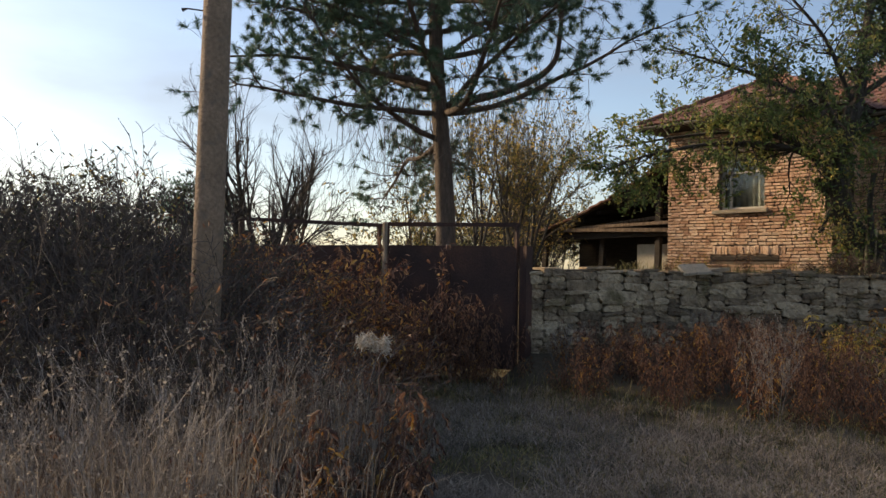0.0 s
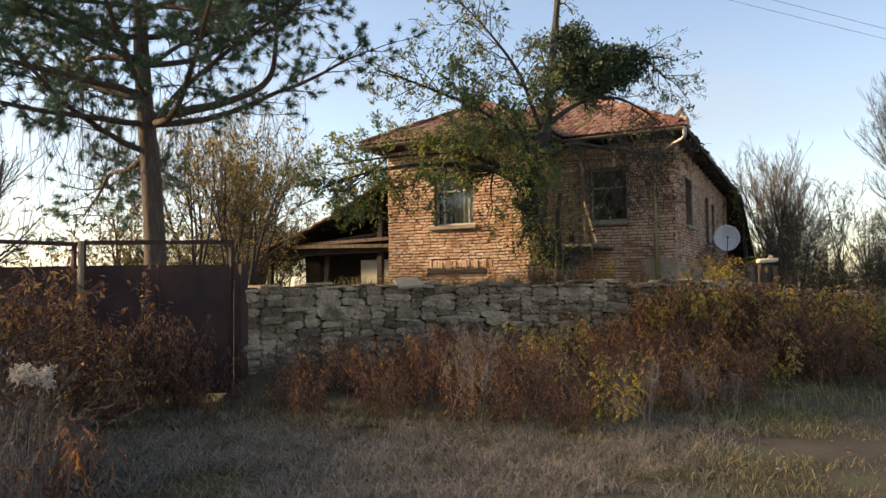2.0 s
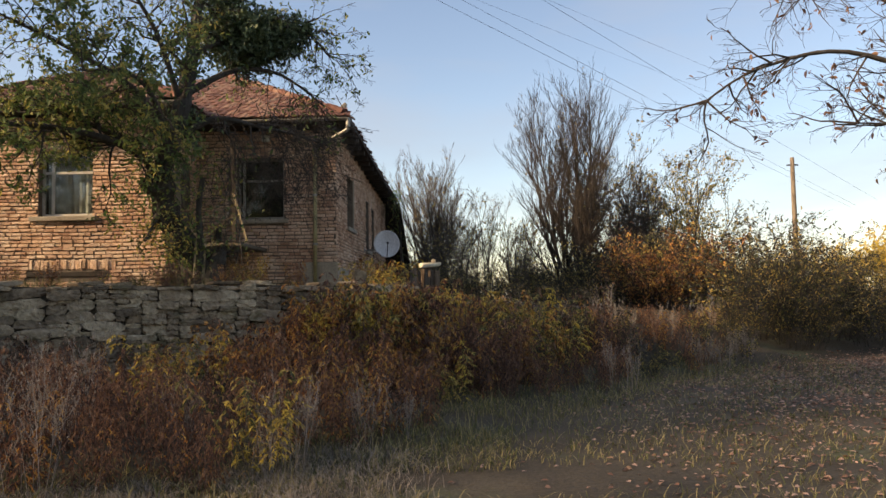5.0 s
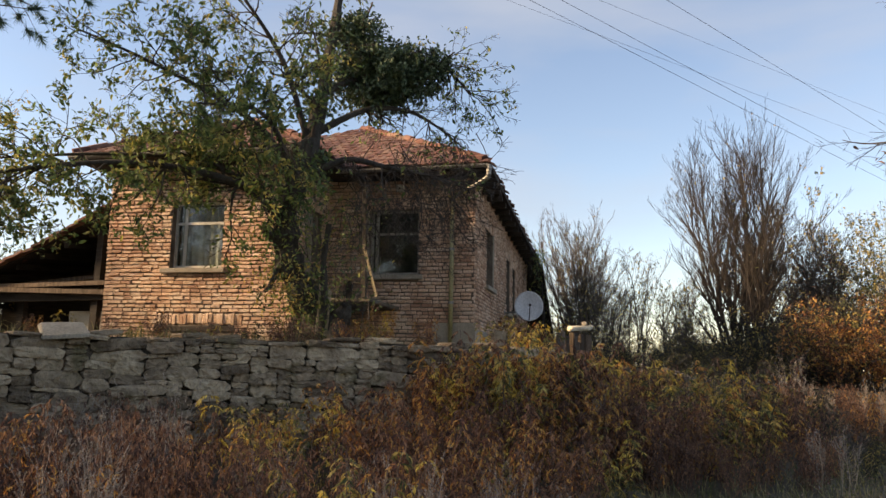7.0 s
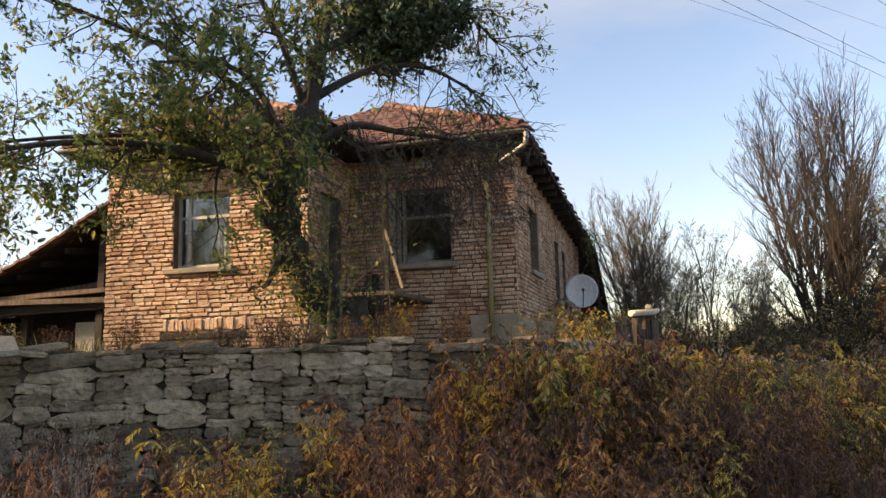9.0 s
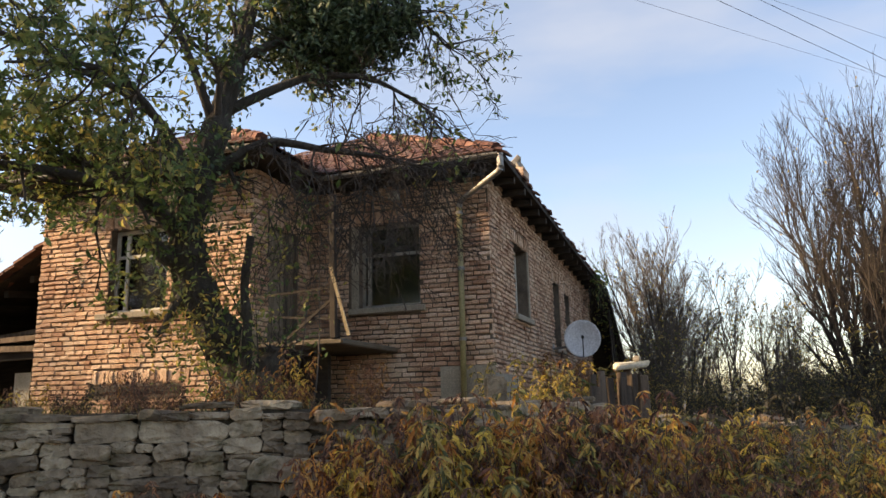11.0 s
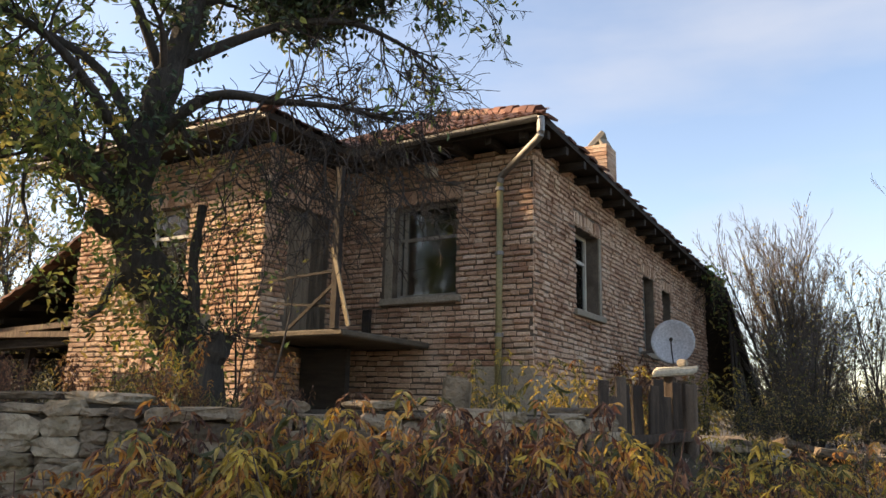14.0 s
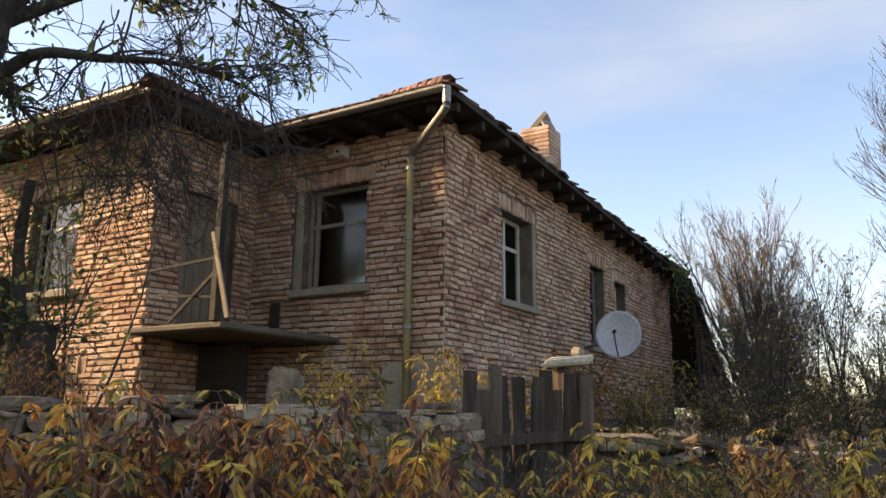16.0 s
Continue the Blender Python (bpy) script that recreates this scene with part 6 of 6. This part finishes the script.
for k in range(9):
    c = Vector((fx + rng.gauss(0, 0.06), fy + rng.gauss(0, 0.06), fz + 1.28 + rng.gauss(0, 0.045)))
    pts = [tuple(c + Vector((rng.gauss(0, 0.012), rng.gauss(0, 0.012), rng.gauss(0, 0.012)))) for _ in range(70)]
    part("seed_head", leaf_mesh("seed_head", M_FLUFF, pts, 0.035, 200 + k, 0.12, 0, 0), None, fluff)
for off, lift in ((0.0, 0.0), (0.3, 0.1), (1.5, 0.35)):
    wire((21.4 + off, 44.8, 6.3 + lift), (-16.0 + off, -2.0, 9.1 + lift), 0.15)
wire((24.6, 57.1, 13.3), (-12.8, 10.3, 10.6), 0.05)
wire((27.7, 59.0, 14.3), (-9.7, 12.2, 10.7), 0.05)
far_pole.matrix_basis = Matrix.Translation((0.4, 7.7, 0.3))

# ---- pieces: wall stones, bricks, roof tiles ----
rng = random.Random(3)


def share(items, focus, most=300):
    """The pieces nearest a stretch of the plan, and the rest."""
    order = sorted(items, key=lambda it: (it[0] - Vector(focus)).length)
    return order[:most], order[most:]


def join(name, items, meshes, mat, parent):
    """The remaining pieces as real geometry in one part."""
    g = Geo()
    cache = [([v.co.copy() for v in me.vertices], [tuple(p.vertices) for p in me.polygons]) for me in meshes]
    for _, m, k in items:
        vs, fs = cache[k]
        g.add([m @ v for v in vs], fs)
    o = part(name, g, mat, parent)
    o["kind"] = "stuff"
    return o


# dry-stone retaining wall
retaining = part("retaining_wall", Geo(), M_GAP)
tagged(retaining, "low dry-stone retaining wall of rough grey blocks", "wall", kind="structure")
core = Geo()
for k in range(len(WALL) - 1):
    (x0, y0), (x1, y1) = WALL[k], WALL[k + 1]
    d = Vector((x1 - x0, y1 - y0, 0)).normalized()
    nn = Vector((-d.y, d.x, 0)) * 0.26
    a, b = Vector((x0, y0, 0)) - d * 0.05, Vector((x1, y1, 0)) + d * 0.05
    core.beam(a + nn + Vector((0, 0, 1.15)), b + nn + Vector((0, 0, 1.15)), 0.40, 1.72)
retaining.data = core.mesh("retaining_wall", M_GAP)
stone_meshes = []
for _ in range(14):         # blocks of unit size with uneven, worn outlines
    n = 14
    skew, lean = rng.uniform(-0.12, 0.12), rng.uniform(-0.10, 0.10)
    ring = []
    for k in range(n):
        an = 2 * math.pi * (k + rng.uniform(-0.3, 0.3)) / n
        c, s = math.cos(an), math.sin(an)
        r = (abs(c) ** 14 + abs(s) ** 14) ** (-1 / 14) * rng.uniform(0.92, 1.01)
        px, pz = 0.5 * r * c, 0.5 * r * s
        ring.append((px * (1 + lean * pz), pz * (1 + skew * px * 2)))
    v = [(x, 0.5, z_) for x, z_ in ring]
    v += [(x * 1.0, -0.40 + rng.uniform(-0.04, 0.03), z_) for x, z_ in ring]
    v += [(x * 0.975, -0.45 + rng.uniform(-0.03, 0.03), z_ * 0.92) for x, z_ in ring]
    v.append((rng.uniform(-0.15, 0.15), -0.48 + rng.uniform(-0.05, 0.03), rng.uniform(-0.2, 0.2)))
    f = [(k, (k + 1) % n, n + (k + 1) % n, n + k) for k in range(n)] + [(n + k, n + (k + 1) % n, 2 * n + (k + 1) % n, 2 * n + k) for k in range(n)]
    f += [(2 * n + k, 2 * n + (k + 1) % n, 3 * n) for k in range(n)]
    stone_meshes.append(Geo().add(v, f).mesh("stone", M_STONE))
arc = [0.0]
for k in range(len(WALL) - 1):
    arc.append(arc[-1] + math.dist(WALL[k], WALL[k + 1]))


def wall_at(s):
    k = max(i for i in range(len(WALL) - 1) if arc[i] <= s + 1e-9 or i == 0)
    f = (s - arc[k]) / (arc[k + 1] - arc[k])
    d = Vector((WALL[k + 1][0] - WALL[k][0], WALL[k + 1][1] - WALL[k][1], 0)).normalized()
    return Vector((WALL[k][0], WALL[k][1], 0)).lerp(Vector((WALL[k + 1][0], WALL[k + 1][1], 0)), f), d


stones = []
cell = 0.04
level = [0.3] * (int(arc[-1] / cell) + 2)
while min(level) < 1.98:      # random rubble: fill the lowest gap next
    k0 = level.index(min(level))
    k1 = k0
    while k1 < len(level) and abs(level[k1] - level[k0]) < 0.03:
        k1 += 1
    want = int(rng.choice((rng.uniform(0.16, 0.30), rng.uniform(0.30, 0.52), rng.uniform(0.46, 0.74))) / cell)
    if k1 - k0 > want + 2:
        k1 = k0 + want
    w = (k1 - k0) * cell
    h = min(rng.choice((rng.uniform(0.045, 0.085), rng.uniform(0.08, 0.13), rng.uniform(0.11, 0.18))), max(0.05, w * 0.5))
    base = level[k0]
    if base + h > 2.02:
        h = max(0.045, 2.0 + rng.uniform(-0.04, 0.03) - base)
    q, d = wall_at(min(max((k0 + k1) * cell / 2, 0), arc[-1] - 0.01))
    m = Matrix.Translation(q + Vector((-d.y, d.x, 0)) * (0.12 + rng.uniform(-0.04, 0.035)) + Vector((0, 0, base + h / 2))) @ Matrix.Rotation(math.atan2(d.y, d.x) + rng.gauss(0, 0.06), 4, "Z") @ Matrix.Rotation(rng.gauss(0, 0.055), 4, "Y") @ Matrix.Diagonal((w * rng.uniform(1.0, 1.06), 0.32, h * rng.uniform(1.01, 1.1), 1))
    stones.append((m.translation.copy(), m, rng.randrange(14)))
    for k in range(k0, k1):
        level[k] = base + h
z = 2.0
for k in range(12):         # cap stones lying along the top
    s = (k + rng.uniform(0.1, 0.9)) * arc[-1] / 12
    q, d = wall_at(s)
    m = Matrix.Translation(q + Vector((-d.y, d.x, 0)) * 0.2 + Vector((0, 0, z + 0.03 + rng.uniform(-0.02, 0.03)))) @ Matrix.Rotation(math.atan2(d.y, d.x) + rng.gauss(0, 0.2), 4, "Z") @ Matrix.Rotation(rng.gauss(0, 0.06), 4, "Y") @ Matrix.Diagonal((rng.uniform(0.25, 0.5), 0.36, rng.uniform(0.04, 0.08), 1))
    stones.append((m.translation.copy(), m, rng.randrange(14)))
high = [s for s in stones if s[0].z > 1.15]
lowstones = [s for s in stones if s[0].z <= 1.15]
near, rest = share(high, (-3.0, 13.4, 1.7))
for _, m, k in near:
    o = new("stone", stone_meshes[k])
    o.parent, o.matrix_basis = retaining, m
join("stones_joined", rest + lowstones, stone_meshes, M_STONE_JOINED, retaining)

# bricks
brick_meshes = []
for k in range(12):
    g = Geo()
    j = lambda a: rng.uniform(-a, a)
    back = [(-0.5, 0.03), (0.5, 0.03)]
    outer = [(-0.5 + j(0.015), 0.004, -0.5 + j(0.05)), (0.5 + j(0.015), 0.004, -0.5 + j(0.05)), (0.5 + j(0.015), 0.004, 0.5 + j(0.05)), (-0.5 + j(0.015), 0.004, 0.5 + j(0.05))]
    face = [(-0.475 + j(0.02), -0.022 + j(0.006), -0.36 + j(0.08)), (0.475 + j(0.02), -0.022 + j(0.006), -0.36 + j(0.08)), (0.475 + j(0.02), -0.022 + j(0.006), 0.36 + j(0.08)), (-0.475 + j(0.02), -0.022 + j(0.006), 0.36 + j(0.08))]
    inner = [(p[0], 0.02, p[2]) for p in outer]
    g.add(inner + outer + face, [(0, 1, 5, 4), (1, 2, 6, 5), (2, 3, 7, 6), (3, 0, 4, 7), (4, 5, 9, 8), (5, 6, 10, 9), (6, 7, 11, 10), (7, 4, 8, 11), (8, 9, 10, 11)])
    brick_meshes.append(g.mesh("brick", M_BRICK))


def lay(wall, m, length, z0, z1, holes, focus, soldiers=(), start=0.0, blocked=()):
    """Running bond with recessed joints; soldiers are (s0, s1, z) rows of upright bricks."""
    out = []
    solid = [(a - 0.005, b + 0.005, c - 0.10, d) for a, b, c, d in holes] + [(a, b, c, c + 0.235) for a, b, c in soldiers] + list(blocked)

    def put_brick(s0, s1, a, b):
        if s1 - s0 < 0.045:
            return
        w, h = (s1 - s0), (b - a)
        mm = m @ Matrix.Translation(((s0 + s1) / 2, rng.uniform(-0.016, 0.012), (a + b) / 2 + rng.gauss(0, 0.004))) @ Matrix.Rotation(rng.gauss(0, 0.010), 4, "Y") @ Matrix.Rotation(rng.gauss(0, 0.02), 4, "Z") @ Matrix.Diagonal((w, 1.0, h, 1))
        out.append((mm.translation.copy(), mm, rng.randrange(12)))

    row, z = 0, z0
    while z < z1 - 0.03:
        h = 0.0645 + rng.uniform(-0.005, 0.004)
        s = start - (0.5 * BRICK if row % 2 else 0.0) + rng.uniform(-0.02, 0.02)
        while s < length + 0.01:
            w = 0.21 * rng.uniform(0.85, 1.1) if rng.random() > 0.3 else 0.11 * rng.uniform(0.9, 1.2)
            a, b = max(s, start), min(s + w, length + 0.014)
            cuts = [(a, b)]
            for (h0, h1, hz0, hz1) in solid:
                if z + h * 0.5 > hz0 and z + h * 0.5 < hz1:
                    cuts = [c for p, q in cuts for c in ((p, min(q, h0)), (max(p, h1), q)) if c[1] - c[0] > 0.03]
            for p, q in cuts:
                wave = 0.012 * math.sin(s * 1.1 + z0) + 0.004 * math.sin(s * 2.7 + row * 0.3)
                put_brick(p, q, z + wave, z + wave + h)
            s += w + rng.uniform(0.010, 0.022)
        z += COURSE
        row += 1
    for a, b, c in soldiers:
        n = int((b - a) / 0.078)
        for k in range(n):
            w = (b - a) / n
            put_brick(a + k * w + 0.005, a + (k + 1) * w - 0.005, c + rng.uniform(-0.006, 0.006), c + 0.225 + rng.uniform(-0.012, 0.008))
    near, rest = share(out, focus)
    for _, mm, k in near:
        o = new("brick", brick_meshes[k])
        o.parent, o.matrix_basis = wall, mm
    join("bricks_joined", rest, brick_meshes, M_BRICK_JOINED, wall)


lay(wall_projection, m_proj, XP - X0, 1.95, ZT, HOLES_PROJ, (XP, YF, 3.2), [(1.30, 2.66, 4.925), (1.25, 3.05, 2.46)], blocked=[(1.2, 2.9, 2.26, 2.46)])
lay(wall_main, m_main, X1 - XP, 1.95, ZT, HOLES_MAIN, (X1, YM, 3.6), [(0.78, 2.15, 5.005)], blocked=[(2.35, 3.3, 1.9, 2.60), (0.76, 0.95, 3.52, 5.0)])
lay(wall_side, m_side, YB - YM, 1.95, ZT, HOLES_SIDE, (X1, YM, 3.6), [(h[0] - 0.1, h[1] + 0.1, h[3] + 0.005) for h in HOLES_SIDE], blocked=[(-0.05, 1.6, 1.9, 2.48), (2.55, 2.66, 3.5, 4.84)])
lay(wall_recess, m_recess, YM - YF, 1.95, ZT, HOLES_RECESS, (XP, YF, 3.6), [(0.4, 1.4, 4.855)])

# roof tiles
tile_meshes = []
for k in range(6):
    v, f = [], []
    n = 6
    for i in range(n + 1):
        u = -0.5 + i / n
        lift = 0.030 * math.sin(math.pi * (i / n)) + (0.02 if i in (0, n) else 0.0)
        for yy, t in ((0.0, 0.018), (0.38, 0.0)):
            v.append((u * 0.205, yy, lift + t + rng.uniform(-0.004, 0.004)))
    for i in range(n):
        f.append((2 * i, 2 * i + 2, 2 * i + 3, 2 * i + 1))
    b = len(v)
    v += [(p[0], p[1], p[2] - 0.018) for p in v[::2]]
    for i in range(n):
        f.append((b + i, b + i + 1, 2 * i + 2, 2 * i))
    me = Geo().add(v, f).mesh("tile", M_TILE)
    tile_meshes.append(me)


def tile_slope(roof, a, b, apex_list, focus, most=300):
    """Tiles on the slope over the eave a-b, up to the ridge or apex."""
    a, b = Vector(a), Vector(b)
    u = (b - a).normalized()
    top = Vector(apex_list[0])
    v = (top - a) - u * (top - a).dot(u)
    slope_len = v.length
    v.normalize()
    nrm = u.cross(v)
    width = (b - a).length
    la = (Vector(apex_list[0]) - a).dot(u)
    ra = (Vector(apex_list[-1]) - a).dot(u)
    base = Matrix((( u.x, v.x, nrm.x, 0), (u.y, v.y, nrm.y, 0), (u.z, v.z, nrm.z, 0), (0, 0, 0, 1)))
    out = []
    rows = int(slope_len / 0.30)
    for r in range(rows + 1):
        t = r * 0.30 / slope_len
        x0, x1 = la * t, width - (width - ra) * t
        n = int((x1 - x0) / 0.205)
        for k in range(n + 1):
            x = x0 + (k + 0.5) * 0.205 + rng.gauss(0, 0.006)
            if x > x1 + 0.05:
                continue
            p = a + u * x + v * (r * 0.30 - 0.05 + rng.gauss(0, 0.008)) + nrm * (0.02 + rng.uniform(0, 0.012))
            m = Matrix.Translation(p) @ base @ Matrix.Rotation(rng.gauss(0, 0.025), 4, "Z") @ Matrix.Rotation(rng.gauss(0.02, 0.012), 4, "X")
            out.append((p, m, rng.randrange(6)))
    near, rest = share(out, focus, most)
    for _, m, k in near:
        o = new("tile", tile_meshes[k])
        o.parent, o.matrix_basis = roof, m
    join("tiles_joined", rest, tile_meshes, M_TILE_JOINED, roof)


tile_slope(roof_main, MAIN_ROOF[0], MAIN_ROOF[1], [MAIN_ROOF[4]], (X1, YM, 6.0))
tile_slope(roof_projection, PROJ_ROOF[0], PROJ_ROOF[1], [PROJ_ROOF[4]], (XP, YF, 6.0), 200)
tile_slope(roof_projection, PROJ_ROOF[1], PROJ_ROOF[2], [PROJ_ROOF[4], PROJ_ROOF[5]], (XP, YF, 6.0), 60)
